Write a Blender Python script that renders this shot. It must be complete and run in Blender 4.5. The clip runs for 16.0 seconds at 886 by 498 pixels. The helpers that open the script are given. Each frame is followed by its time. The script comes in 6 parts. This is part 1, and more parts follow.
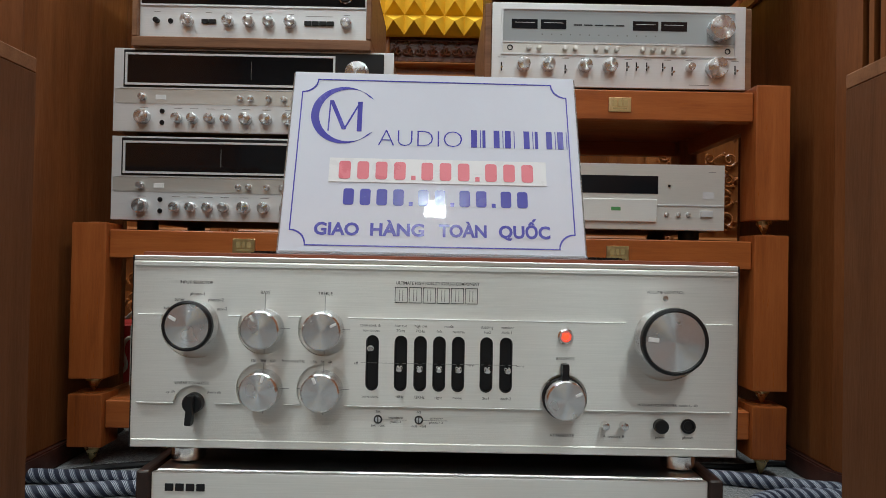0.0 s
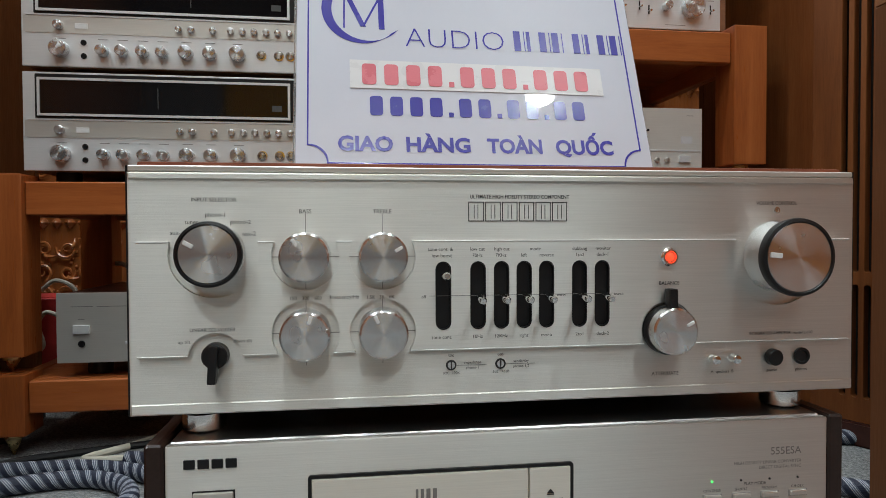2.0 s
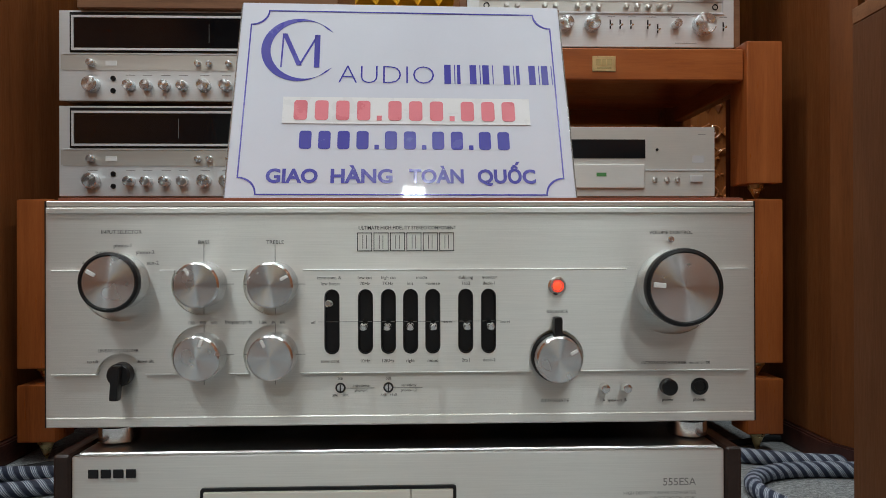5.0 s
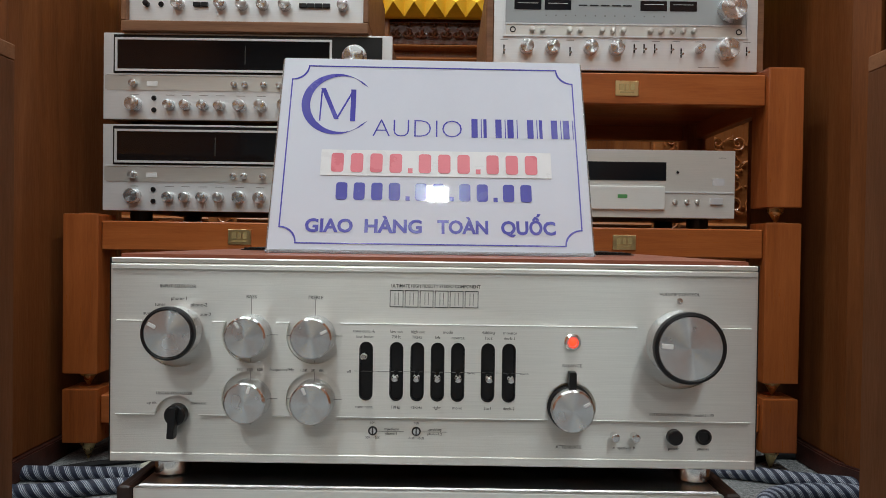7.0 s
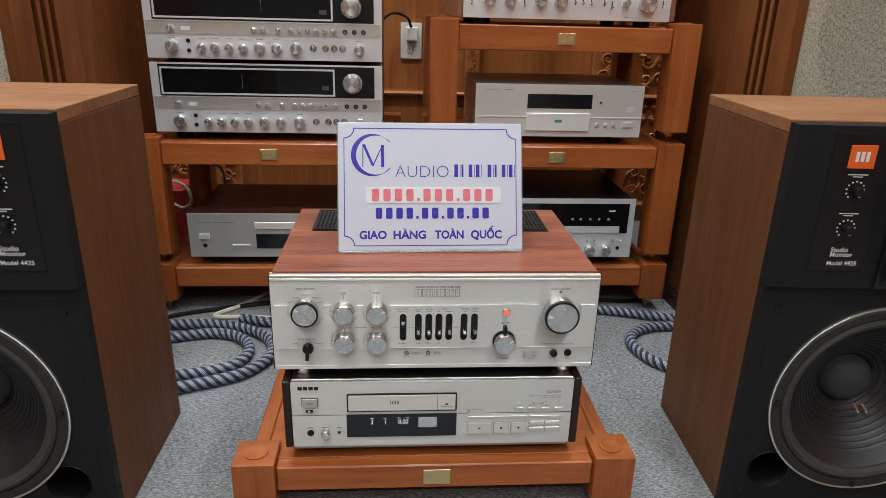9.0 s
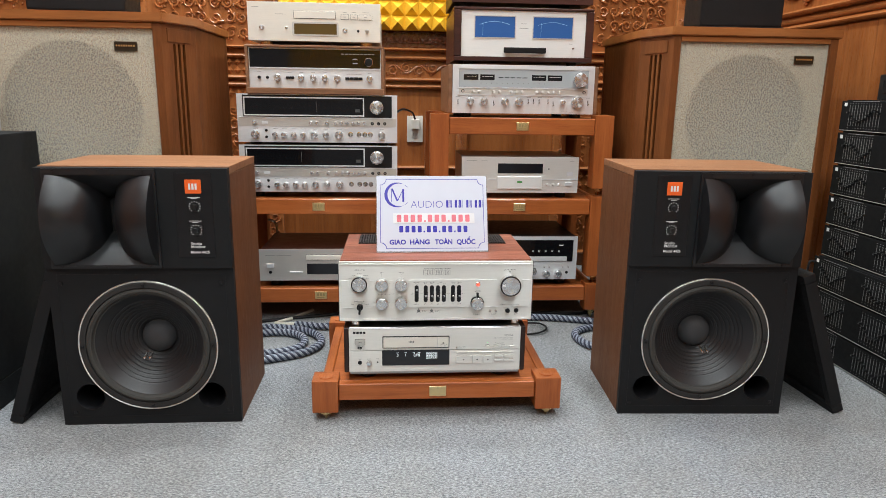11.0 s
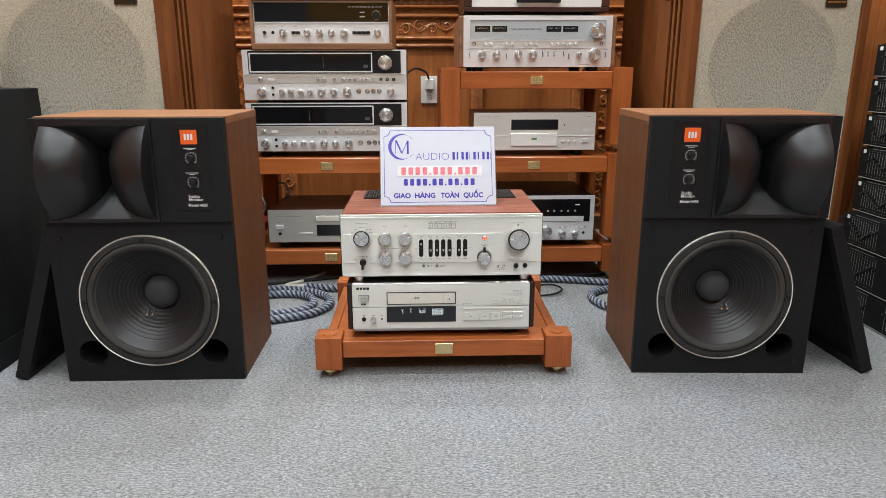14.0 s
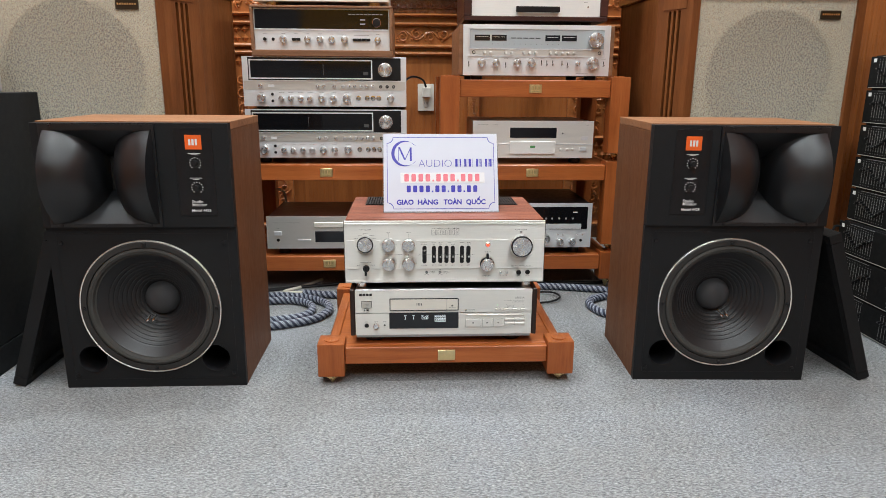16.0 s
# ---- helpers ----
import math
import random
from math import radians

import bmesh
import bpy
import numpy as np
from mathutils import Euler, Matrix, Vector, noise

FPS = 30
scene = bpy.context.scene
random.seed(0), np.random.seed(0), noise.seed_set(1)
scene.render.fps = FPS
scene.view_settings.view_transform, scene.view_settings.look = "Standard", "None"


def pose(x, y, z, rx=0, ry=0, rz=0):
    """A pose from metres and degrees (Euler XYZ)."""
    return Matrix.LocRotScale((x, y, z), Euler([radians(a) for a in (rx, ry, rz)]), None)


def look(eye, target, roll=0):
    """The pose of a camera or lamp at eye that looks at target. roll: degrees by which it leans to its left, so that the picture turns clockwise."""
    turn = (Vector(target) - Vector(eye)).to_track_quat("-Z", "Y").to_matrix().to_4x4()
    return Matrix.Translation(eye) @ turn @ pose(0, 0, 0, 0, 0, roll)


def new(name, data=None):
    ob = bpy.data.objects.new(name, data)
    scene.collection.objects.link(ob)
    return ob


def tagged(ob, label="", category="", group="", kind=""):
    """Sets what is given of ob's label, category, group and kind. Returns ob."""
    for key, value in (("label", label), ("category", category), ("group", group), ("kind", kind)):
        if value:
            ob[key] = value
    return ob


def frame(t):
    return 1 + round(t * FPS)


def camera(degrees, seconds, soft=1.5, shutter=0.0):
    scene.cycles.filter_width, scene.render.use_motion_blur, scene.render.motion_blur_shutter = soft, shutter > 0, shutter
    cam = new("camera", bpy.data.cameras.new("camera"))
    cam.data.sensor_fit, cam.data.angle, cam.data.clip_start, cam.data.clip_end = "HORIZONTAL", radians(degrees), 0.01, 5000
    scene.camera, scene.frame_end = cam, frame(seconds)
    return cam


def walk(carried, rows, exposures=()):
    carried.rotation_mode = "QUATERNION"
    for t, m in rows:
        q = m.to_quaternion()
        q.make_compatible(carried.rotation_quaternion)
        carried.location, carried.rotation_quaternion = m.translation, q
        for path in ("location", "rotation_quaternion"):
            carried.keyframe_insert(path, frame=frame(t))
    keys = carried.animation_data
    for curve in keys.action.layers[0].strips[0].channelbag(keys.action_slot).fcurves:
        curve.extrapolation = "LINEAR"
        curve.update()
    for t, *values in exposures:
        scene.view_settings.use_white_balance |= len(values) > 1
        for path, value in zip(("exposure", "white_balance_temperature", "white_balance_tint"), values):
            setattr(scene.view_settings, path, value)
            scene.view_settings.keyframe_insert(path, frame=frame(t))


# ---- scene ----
cam = camera(67.5, 16.0, soft=0.6)
PATH = [
    (0, (0.003, -0.521, 0.421), (0.009, 1.478, 0.447), 1.1),
    (0.5, (-0.045, -0.495, 0.421), (0.017, 1.504, 0.416), 0.4),
    (1, (-0.094, -0.457, 0.411), (0.043, 1.538, 0.431), -1.7),
    (1.5, (-0.113, -0.431, 0.391), (0.146, 1.552, 0.393), -0.6),
    (2, (-0.107, -0.415, 0.377), (0.171, 1.566, 0.331), -0.2),
    (2.5, (-0.098, -0.412, 0.370), (0.183, 1.568, 0.328), -0.1),
    (3, (-0.076, -0.413, 0.375), (0.137, 1.575, 0.335), 0.4),
    (3.5, (-0.049, -0.419, 0.382), (0.141, 1.571, 0.355), 0.3),
    (4, (-0.018, -0.429, 0.384), (0.104, 1.568, 0.358), -0.3),
    (6.3, (0.028, -0.473, 0.398), (0.0, 1.527, 0.439), 0.9),
    (6.5, (0.032, -0.479, 0.412), (-0.028, 1.52, 0.391), 0.7),
    (7, (0.007, -0.486, 0.434), (0.003, 1.513, 0.409), 0.8),
    (7.5, (-0.001, -0.479, 0.435), (0.090, 1.516, 0.333), 1.7),
    (8, (0.0, -0.512, 0.577), (0.087, 1.408, 0.024), 0.2),
    (8.5, (-0.004, -0.648, 0.724), (0.043, 1.232, 0.041), -0.8),
    (8.7, (-0.023, -0.73, 0.761), (0.093, 1.14, 0.061), 1.2),
    (10.8, (-0.123, -1.56, 0.808), (0.051, 0.381, 0.36), 1.4),
    (11, (-0.098, -1.561, 0.808), (0.042, 0.383, 0.362), 0.8),
    (11.5, (-0.071, -1.539, 0.79), (0.03, 0.411, 0.356), -0.0),
    (12, (-0.069, -1.524, 0.761), (-0.007, 0.407, 0.246), -0.5),
    (12.5, (-0.051, -1.517, 0.756), (0.008, 0.412, 0.229), -0.3),
    (13, (-0.033, -1.515, 0.756), (0.02, 0.413, 0.228), -0.3),
    (13.5, (-0.037, -1.516, 0.747), (0.011, 0.415, 0.228), 0.0),
    (14, (-0.043, -1.52, 0.741), (0.015, 0.411, 0.225), -0.1),
    (14.5, (-0.054, -1.525, 0.738), (0.015, 0.406, 0.224), 0.1),
    (15, (-0.08, -1.525, 0.737), (-0.008, 0.408, 0.228), 0.5),
    (15.5, (-0.092, -1.524, 0.742), (-0.01, 0.415, 0.257), 0.3),
    (16, (-0.079, -1.524, 0.738), (0.015, 0.412, 0.246), 0.4),
]
EXPOSURES = [(0.0, -0.70, 6250, 3), (2.0, -0.71, 6250, 3), (3.0, -0.79, 6260, 3), (4.2, -0.79, 6270, 3), (6.3, -0.70, 6290, 4), (7.2, -0.70, 6300, 4), (8.0, -1.0, 6350, 6), (8.5, -0.54, 6350, 6), (8.7, -0.50, 6350, 7), (10.8, 0.02, 6350, 7), (16.0, -0.02, 6350, 7)]
walk(cam, [(t, look(eye, target, roll)) for t, eye, target, roll in PATH], EXPOSURES)

# ---------------------------------------------------------------- light
world = bpy.data.worlds.new("world")
scene.world = world
world.use_nodes = True
world.node_tree.nodes["Background"].inputs[0].default_value = (0.55, 0.6, 0.7, 1)
world.node_tree.nodes["Background"].inputs[1].default_value = 0.1

ROOM = dict(x0=-1.9, x1=1.56, y0=-4.2, y1=1.52, top=2.75)
# three are inferred from reflections in the sign, the others added unseen to brighten
LAMPS = [(x, -2.89) for x in (-1.33, -0.37, 0.93)] + [(-0.96, -1.61), (0.99, -1.61)] + [(x, -0.62) for x in (-1.2, -0.25, 0.70)] + [(x, 0.36) for x in (-1.3, -0.48, 0.66)] + [(x, 1.10) for x in (-1.0, -0.32, 0.72)]
PANEL_LAMP = (0.11, -2.23)
FLOOR = 0.02
LAMP_WATTS = 12.5


# ---------------------------------------------------------------- materials
def nodes_of(name):
    m = bpy.data.materials.new(name)
    m.use_nodes = True
    nt = m.node_tree
    return m, nt, nt.nodes["Principled BSDF"]


def node(nt, kind, **values):
    n = nt.nodes.new(kind)
    for key, value in values.items():
        if key in n.inputs:
            n.inputs[key].default_value = value
    return n


def coords(nt, scale, per_object=True):
    tc = nt.nodes.new("ShaderNodeTexCoord")
    mp = node(nt, "ShaderNodeMapping", Scale=scale)
    nt.links.new(tc.outputs["Object"], mp.inputs["Vector"])
    if per_object:
        info = nt.nodes.new("ShaderNodeObjectInfo")
        mul = nt.nodes.new("ShaderNodeMath")
        mul.operation = "MULTIPLY"
        mul.inputs[1].default_value = 17.0
        nt.links.new(info.outputs["Random"], mul.inputs[0])
        nt.links.new(mul.outputs[0], mp.inputs["Location"])
    return mp.outputs["Vector"]


def noise_tex(nt, vec, scale, detail=4.0, rough=0.6):
    n = node(nt, "ShaderNodeTexNoise", Scale=scale, Detail=detail, Roughness=rough)
    nt.links.new(vec, n.inputs["Vector"])
    return n.outputs["Fac"]


def ramp(nt, fac, stops):
    r = nt.nodes.new("ShaderNodeValToRGB")
    els = r.color_ramp.elements
    while len(els) < len(stops):
        els.new(0.5)
    for e, (p, c) in zip(els, stops):
        e.position, e.color = p, (*c, 1) if len(c) == 3 else c
    nt.links.new(fac, r.inputs["Fac"])
    return r.outputs["Color"]


def bump(nt, fac, strength, distance):
    b = node(nt, "ShaderNodeBump", Strength=strength, Distance=distance)
    nt.links.new(fac, b.inputs["Height"])
    return b.outputs["Normal"]


def mix_fac(nt, a, b, f=0.5):
    m = nt.nodes.new("ShaderNodeMix")
    m.inputs[0].default_value = f
    nt.links.new(a, m.inputs[2])
    nt.links.new(b, m.inputs[3])
    return m.outputs[0]


def surface(name, color, rough=0.5, metal=0.0, var=0.12, scale=40.0, grain=0.0, grain_scale=900.0, rough_var=0.08, coat=0.0, spec=0.5):
    """A plain surface with soft stains, fine grain and uneven gloss."""
    m, nt, p = nodes_of(name)
    v = coords(nt, (1, 1, 1))
    big = noise_tex(nt, v, scale, 5)
    fine = noise_tex(nt, v, grain_scale, 2)
    dark = tuple(c * (1 - var) for c in color)
    light = tuple(min(1, c * (1 + var)) for c in color)
    nt.links.new(ramp(nt, mix_fac(nt, big, fine, 0.35), [(0.3, dark), (0.7, light)]), p.inputs["Base Color"])
    lo, hi = max(0.02, rough - rough_var), min(1, rough + rough_var)
    nt.links.new(ramp(nt, big, [(0.3, (lo,) * 3), (0.7, (hi,) * 3)]), p.inputs["Roughness"])
    p.inputs["Metallic"].default_value = metal
    p.inputs["Coat Weight"].default_value = coat
    p.inputs["Coat Roughness"].default_value = 0.12
    p.inputs["Specular IOR Level"].default_value = spec
    if grain:
        nt.links.new(bump(nt, fine, grain, 0.0006), p.inputs["Normal"])
    return m


def wood(name, dark, mid, light, along="x", rough=0.32, coat=0.25, fine=1.0, spec=0.32):
    """Grain that runs along one axis, with darker figure and pores."""
    m, nt, p = nodes_of(name)
    s = {"x": (1.6, 22, 22), "y": (22, 1.6, 22), "z": (22, 22, 1.6)}[along]
    v = coords(nt, s)
    figure = node(nt, "ShaderNodeTexNoise", Scale=1.1 * fine, Detail=5, Roughness=0.55, Distortion=0.9)
    nt.links.new(v, figure.inputs["Vector"])
    pores = noise_tex(nt, v, 14.0 * fine, 3, 0.7)
    blotch = noise_tex(nt, coords(nt, (1, 1, 1)), 5.0, 2)
    mixed = mix_fac(nt, mix_fac(nt, figure.outputs["Fac"], pores, 0.3), blotch, 0.22)
    nt.links.new(ramp(nt, mixed, [(0.32, dark), (0.5, mid), (0.68, light)]), p.inputs["Base Color"])
    nt.links.new(ramp(nt, pores, [(0.3, (rough + 0.14,) * 3), (0.7, (rough - 0.06,) * 3)]), p.inputs["Roughness"])
    nt.links.new(bump(nt, pores, 0.12, 0.0008), p.inputs["Normal"])
    p.inputs["Specular IOR Level"].default_value = spec
    p.inputs["Coat Weight"].default_value = coat
    p.inputs["Coat Roughness"].default_value = 0.18
    return m


def brushed(name, color, rough=0.3, along="x", strength=0.06, metal=0.7, stretch=0.0):
    """Metal brushed along one axis."""
    m, nt, p = nodes_of(name)
    s = {"x": (22, 1500, 1500), "y": (1500, 22, 1500), "z": (1500, 1500, 22)}[along]
    lines = noise_tex(nt, coords(nt, s), 1.0, 4, 0.7)
    stain = noise_tex(nt, coords(nt, (1, 1, 1)), 9.0, 4)
    mixed = mix_fac(nt, lines, stain, 0.35)
    nt.links.new(ramp(nt, mixed, [(0.25, tuple(c * 0.88 for c in color)), (0.75, tuple(min(1, c * 1.04) for c in color))]), p.inputs["Base Color"])
    nt.links.new(ramp(nt, mixed, [(0.3, (rough + 0.07,) * 3), (0.7, (rough - 0.05,) * 3)]), p.inputs["Roughness"])
    nt.links.new(bump(nt, lines, strength, 0.0004), p.inputs["Normal"])
    p.inputs["Metallic"].default_value = metal
    if stretch:
        p.inputs["Anisotropic"].default_value = stretch
        across = node(nt, "ShaderNodeCombineXYZ", X=0.0, Y=0.0, Z=1.0)
        nt.links.new(across.outputs[0], p.inputs["Tangent"])
    return m


def spun(name, color, rough=0.26, metal=1.0):
    """Lathe-turned metal, whose gloss fans out from the axis."""
    m, nt, p = nodes_of(name)
    p.inputs["Base Color"].default_value = (*color, 1)
    p.inputs["Metallic"].default_value = metal
    p.inputs["Anisotropic"].default_value = 0.97
    p.inputs["Anisotropic Rotation"].default_value = 0.25
    t = nt.nodes.new("ShaderNodeTangent")
    t.direction_type, t.axis = "RADIAL", "Y"
    nt.links.new(t.outputs[0], p.inputs["Tangent"])
    n = noise_tex(nt, coords(nt, (1, 1, 1)), 60.0, 2)
    nt.links.new(ramp(nt, n, [(0.3, (rough - 0.04,) * 3), (0.7, (rough + 0.06,) * 3)]), p.inputs["Roughness"])
    return m


def glowing(name, color, strength):
    m, nt, p = nodes_of(name)
    p.inputs["Base Color"].default_value = (*color, 1)
    p.inputs["Emission Color"].default_value = (*color, 1)
    p.inputs["Emission Strength"].default_value = strength
    return m


def carpet_material():
    m, nt, p = nodes_of("grey_loop_carpet")
    v = coords(nt, (1, 1, 1), False)
    loops = node(nt, "ShaderNodeTexVoronoi", Scale=330.0, Randomness=1.0)
    nt.links.new(v, loops.inputs["Vector"])
    fleck = noise_tex(nt, coords(nt, (0.62, 1.5, 1), False), 205.0, 6, 0.88)
    wear = noise_tex(nt, v, 2.2, 4)
    c1 = ramp(nt, fleck, [(0.39, (0.054, 0.058, 0.061)), (0.5, (0.208, 0.216, 0.222)), (0.61, (0.47, 0.48, 0.487))])
    c2 = ramp(nt, wear, [(0.3, (0.86, 0.835, 0.80)), (0.5, (0.95, 0.95, 0.94)), (0.7, (0.97, 0.99, 1.03))])
    mul = nt.nodes.new("ShaderNodeMix")
    mul.data_type, mul.blend_type = "RGBA", "MULTIPLY"
    mul.inputs[0].default_value = 1.0
    nt.links.new(c1, mul.inputs[6])
    nt.links.new(c2, mul.inputs[7])
    nt.links.new(mul.outputs[2], p.inputs["Base Color"])
    p.inputs["Roughness"].default_value = 0.95
    p.inputs["Specular IOR Level"].default_value = 0.15
    p.inputs["Sheen Weight"].default_value = 0.25
    both = mix_fac(nt, loops.outputs["Distance"], fleck, 0.5)
    nt.links.new(bump(nt, both, 0.9, 0.004), p.inputs["Normal"])
    return m


def cloth_material():
    """Open-weave grille cloth: threads with small gaps between them."""
    m, nt, p = nodes_of("oatmeal_grille_cloth")
    v1 = coords(nt, (400, 1, 125), False)
    v2 = coords(nt, (210, 1, 260), False)
    a, b = noise_tex(nt, v1, 1.0, 2), noise_tex(nt, v2, 1.0, 2)
    weave = mix_fac(nt, a, b, 0.5)
    slub = noise_tex(nt, coords(nt, (110, 1, 70), False), 1.0, 3)
    nt.links.new(ramp(nt, mix_fac(nt, weave, slub, 0.12), [(0.38, (0.30, 0.275, 0.205)), (0.5, (0.62, 0.575, 0.46)), (0.62, (0.84, 0.79, 0.65))]), p.inputs["Base Color"])
    p.inputs["Roughness"].default_value = 0.9
    nt.links.new(bump(nt, weave, 0.6, 0.0015), p.inputs["Normal"])
    clear = nt.nodes.new("ShaderNodeBsdfTransparent")
    ms = nt.nodes.new("ShaderNodeMixShader")
    ms.inputs[0].default_value = 0.62
    out = nt.nodes["Material Output"]
    nt.links.new(p.outputs[0], ms.inputs[1])
    nt.links.new(clear.outputs[0], ms.inputs[2])
    nt.links.new(ms.outputs[0], out.inputs["Surface"])
    return m


def braid_material():
    m, nt, p = nodes_of("navy_and_grey_braid")
    uv = nt.nodes.new("ShaderNodeUVMap")
    mp = node(nt, "ShaderNodeMapping", Scale=(56.0, 3.0, 1.0), Rotation=(0, 0, 0))
    nt.links.new(uv.outputs[0], mp.inputs["Vector"])
    sep = nt.nodes.new("ShaderNodeSeparateXYZ")
    nt.links.new(mp.outputs[0], sep.inputs[0])
    add = nt.nodes.new("ShaderNodeMath")
    nt.links.new(sep.outputs[0], add.inputs[0])
    nt.links.new(sep.outputs[1], add.inputs[1])
    fr = nt.nodes.new("ShaderNodeMath")
    fr.operation = "FRACT"
    nt.links.new(add.outputs[0], fr.inputs[0])
    thread = noise_tex(nt, coords(nt, (1, 1, 1), False), 420.0, 2)
    ticks = nt.nodes.new("ShaderNodeMath")
    ticks.operation = "MULTIPLY"
    ticks.inputs[1].default_value = 6.0
    nt.links.new(fr.outputs[0], ticks.inputs[0])
    strand = nt.nodes.new("ShaderNodeMath")
    strand.operation = "FRACT"
    nt.links.new(ticks.outputs[0], strand.inputs[0])
    band = ramp(nt, mix_fac(nt, fr.outputs[0], thread, 0.12), [(0.40, (0.0, 0.0, 0.0)), (0.46, (1.0, 1.0, 1.0)), (0.86, (1.0, 1.0, 1.0)), (0.90, (0.0, 0.0, 0.0))])
    pale = ramp(nt, mix_fac(nt, strand.outputs[0], thread, 0.35), [(0.34, (0.045, 0.062, 0.11)), (0.50, (0.20, 0.225, 0.28)), (0.66, (0.46, 0.48, 0.52))])
    blend = nt.nodes.new("ShaderNodeMix")
    blend.data_type = "RGBA"
    blend.inputs[6].default_value = (0.011, 0.016, 0.038, 1)
    nt.links.new(band, blend.inputs[0])
    nt.links.new(pale, blend.inputs[7])
    nt.links.new(blend.outputs[2], p.inputs["Base Color"])
    p.inputs["Roughness"].default_value = 0.6
    nt.links.new(bump(nt, thread, 0.6, 0.002), p.inputs["Normal"])
    return m


def pane_material(name, tint, rough=0.03, clear=0.0):
    m, nt, p = nodes_of(name)
    p.inputs["Base Color"].default_value = (*tint, 1)
    n = noise_tex(nt, coords(nt, (1, 1, 1)), 25.0, 3)
    nt.links.new(ramp(nt, n, [(0.3, (rough,) * 3), (0.7, (rough + 0.04,) * 3)]), p.inputs["Roughness"])
    p.inputs["Transmission Weight"].default_value = clear
    p.inputs["IOR"].default_value = 1.49
    return m


ALU = brushed("brushed_champagne_aluminium", (0.755, 0.742, 0.702), 0.44, strength=0.22, metal=0.93, stretch=0.92)
ALU_SILVER = brushed("satin_silver_aluminium", (0.825, 0.84, 0.85), 0.36, strength=0.1, metal=0.45)
ALU_WHITE = brushed("pale_satin_aluminium", (0.90, 0.90, 0.87), 0.36, metal=0.3)
ALU_WARM = brushed("warm_silver_aluminium", (0.80, 0.785, 0.74), 0.38, metal=0.35)
ALU_GOLD = brushed("champagne_gold_aluminium", (0.91, 0.88, 0.79), 0.36, metal=0.45)
ALU_GREY = brushed("warm_grey_painted_metal", (0.70, 0.685, 0.64), 0.42)
# lid metal darkened to carry the shade under the amplifier
CD_TOP = brushed("cd_lid_metal_shaded", (0.42, 0.415, 0.40), 0.32, "y", metal=1.0)
SPUN = spun("spun_aluminium", (0.80, 0.815, 0.82), 0.23)
SPUN_SATIN = spun("satin_spun_aluminium", (0.70, 0.72, 0.735), 0.26, 0.88)
# pale metal for the highlight strips on the amplifier's plate
ALU_HIGHLIGHT = brushed("pale_aluminium_highlight", (0.80, 0.80, 0.78), 0.5, metal=0.6)
SPUN_DARK = spun("spun_grey_metal", (0.55, 0.54, 0.52))
CHROME = surface("polished_steel", (0.80, 0.80, 0.79), 0.16, 1.0, 0.05)
BRASS = surface("brushed_brass", (0.78, 0.60, 0.30), 0.30, 1.0, 0.10, 80, 0.1)
GOLD_PLATE = surface("gilt_name_plate", (0.83, 0.66, 0.34), 0.35, 1.0, 0.08, 120)
BADGE_BRONZE = surface("dark_bronze_badge", (0.035, 0.024, 0.012), 0.4, 0.3)
PLATE_INK = surface("plate_engraving", (0.52, 0.39, 0.17), 0.5, 0.5)
BLACK = surface("satin_black_plastic", (0.008, 0.008, 0.009), 0.38, 0, 0.2, 60, spec=0.35)
BLACK_MATT = surface("black_vinyl_baffle", (0.0105, 0.0112, 0.0122), 0.6, 0, 0.25, 50, 0.35, 700, spec=0.22)
BLACK_HORN = surface("moulded_black_horn", (0.0105, 0.0108, 0.012), 0.36, 0, 0.15, 30, 0.1, 500, spec=0.5)
RUBBER = surface("dusty_black_rubber", (0.020, 0.019, 0.018), 0.7, 0, 0.3, 40, 0.3)
CONE = surface("black_paper_cone", (0.0125, 0.0125, 0.0138), 0.46, 0, 0.25, 60, 0.4, 400, spec=0.55)
DUSTCAP = surface("grey_dust_cap", (0.042, 0.043, 0.046), 0.75, 0, 0.2, 70, 0.4, 600)
SURROUND = surface("cloth_surround", (0.042, 0.040, 0.036), 0.8, 0, 0.25, 50, 0.4, 500)
INK = surface("black_silkscreen", (0.02, 0.02, 0.02), 0.6)
INK_GREY = surface("grey_silkscreen", (0.20, 0.195, 0.185), 0.6)
WHITE_INK = surface("white_silkscreen", (0.75, 0.75, 0.74), 0.5)
ORANGE = surface("orange_badge", (0.82, 0.13, 0.02), 0.35, 0, 0.05)
RED_LED = glowing("red_indicator", (1.0, 0.06, 0.02), 2.2)
GREEN_LED = glowing("green_indicator", (0.1, 0.9, 0.15), 2.0)
DISPLAY = glowing("pale_display_segments", (0.72, 0.80, 0.84), 0.55)
METER_BLUE = glowing("blue_meter_dial", (0.012, 0.075, 0.25), 0.20)
METER_LINE = glowing("pale_meter_scale", (0.30, 0.50, 0.68), 0.30)
SMOKED = pane_material("smoked_black_glass", (0.006, 0.006, 0.007), 0.04)
DISPLAY_GLASS = pane_material("black_display_window", (0.012, 0.013, 0.016), 0.10)
BRONZE_GLASS = pane_material("bronze_display_window", (0.10, 0.065, 0.025), 0.12)
ACRYLIC = surface("white_backed_acrylic", (0.575, 0.595, 0.68), 0.35, 0, 0.02, 30, 0, 900, 0.03, 1.0)
ACRYLIC_EDGE = pane_material("clear_acrylic_edge", (0.92, 0.95, 0.96), 0.06, 0.85)
for _m in (ACRYLIC,):
    _m.node_tree.nodes["Principled BSDF"].inputs["Coat Roughness"].default_value = 0.02
SIGN_BLUE = surface("blue_sign_ink", (0.045, 0.04, 0.36), 0.25, 0, 0.06, 30, 0, 900, 0.04, 0.5)
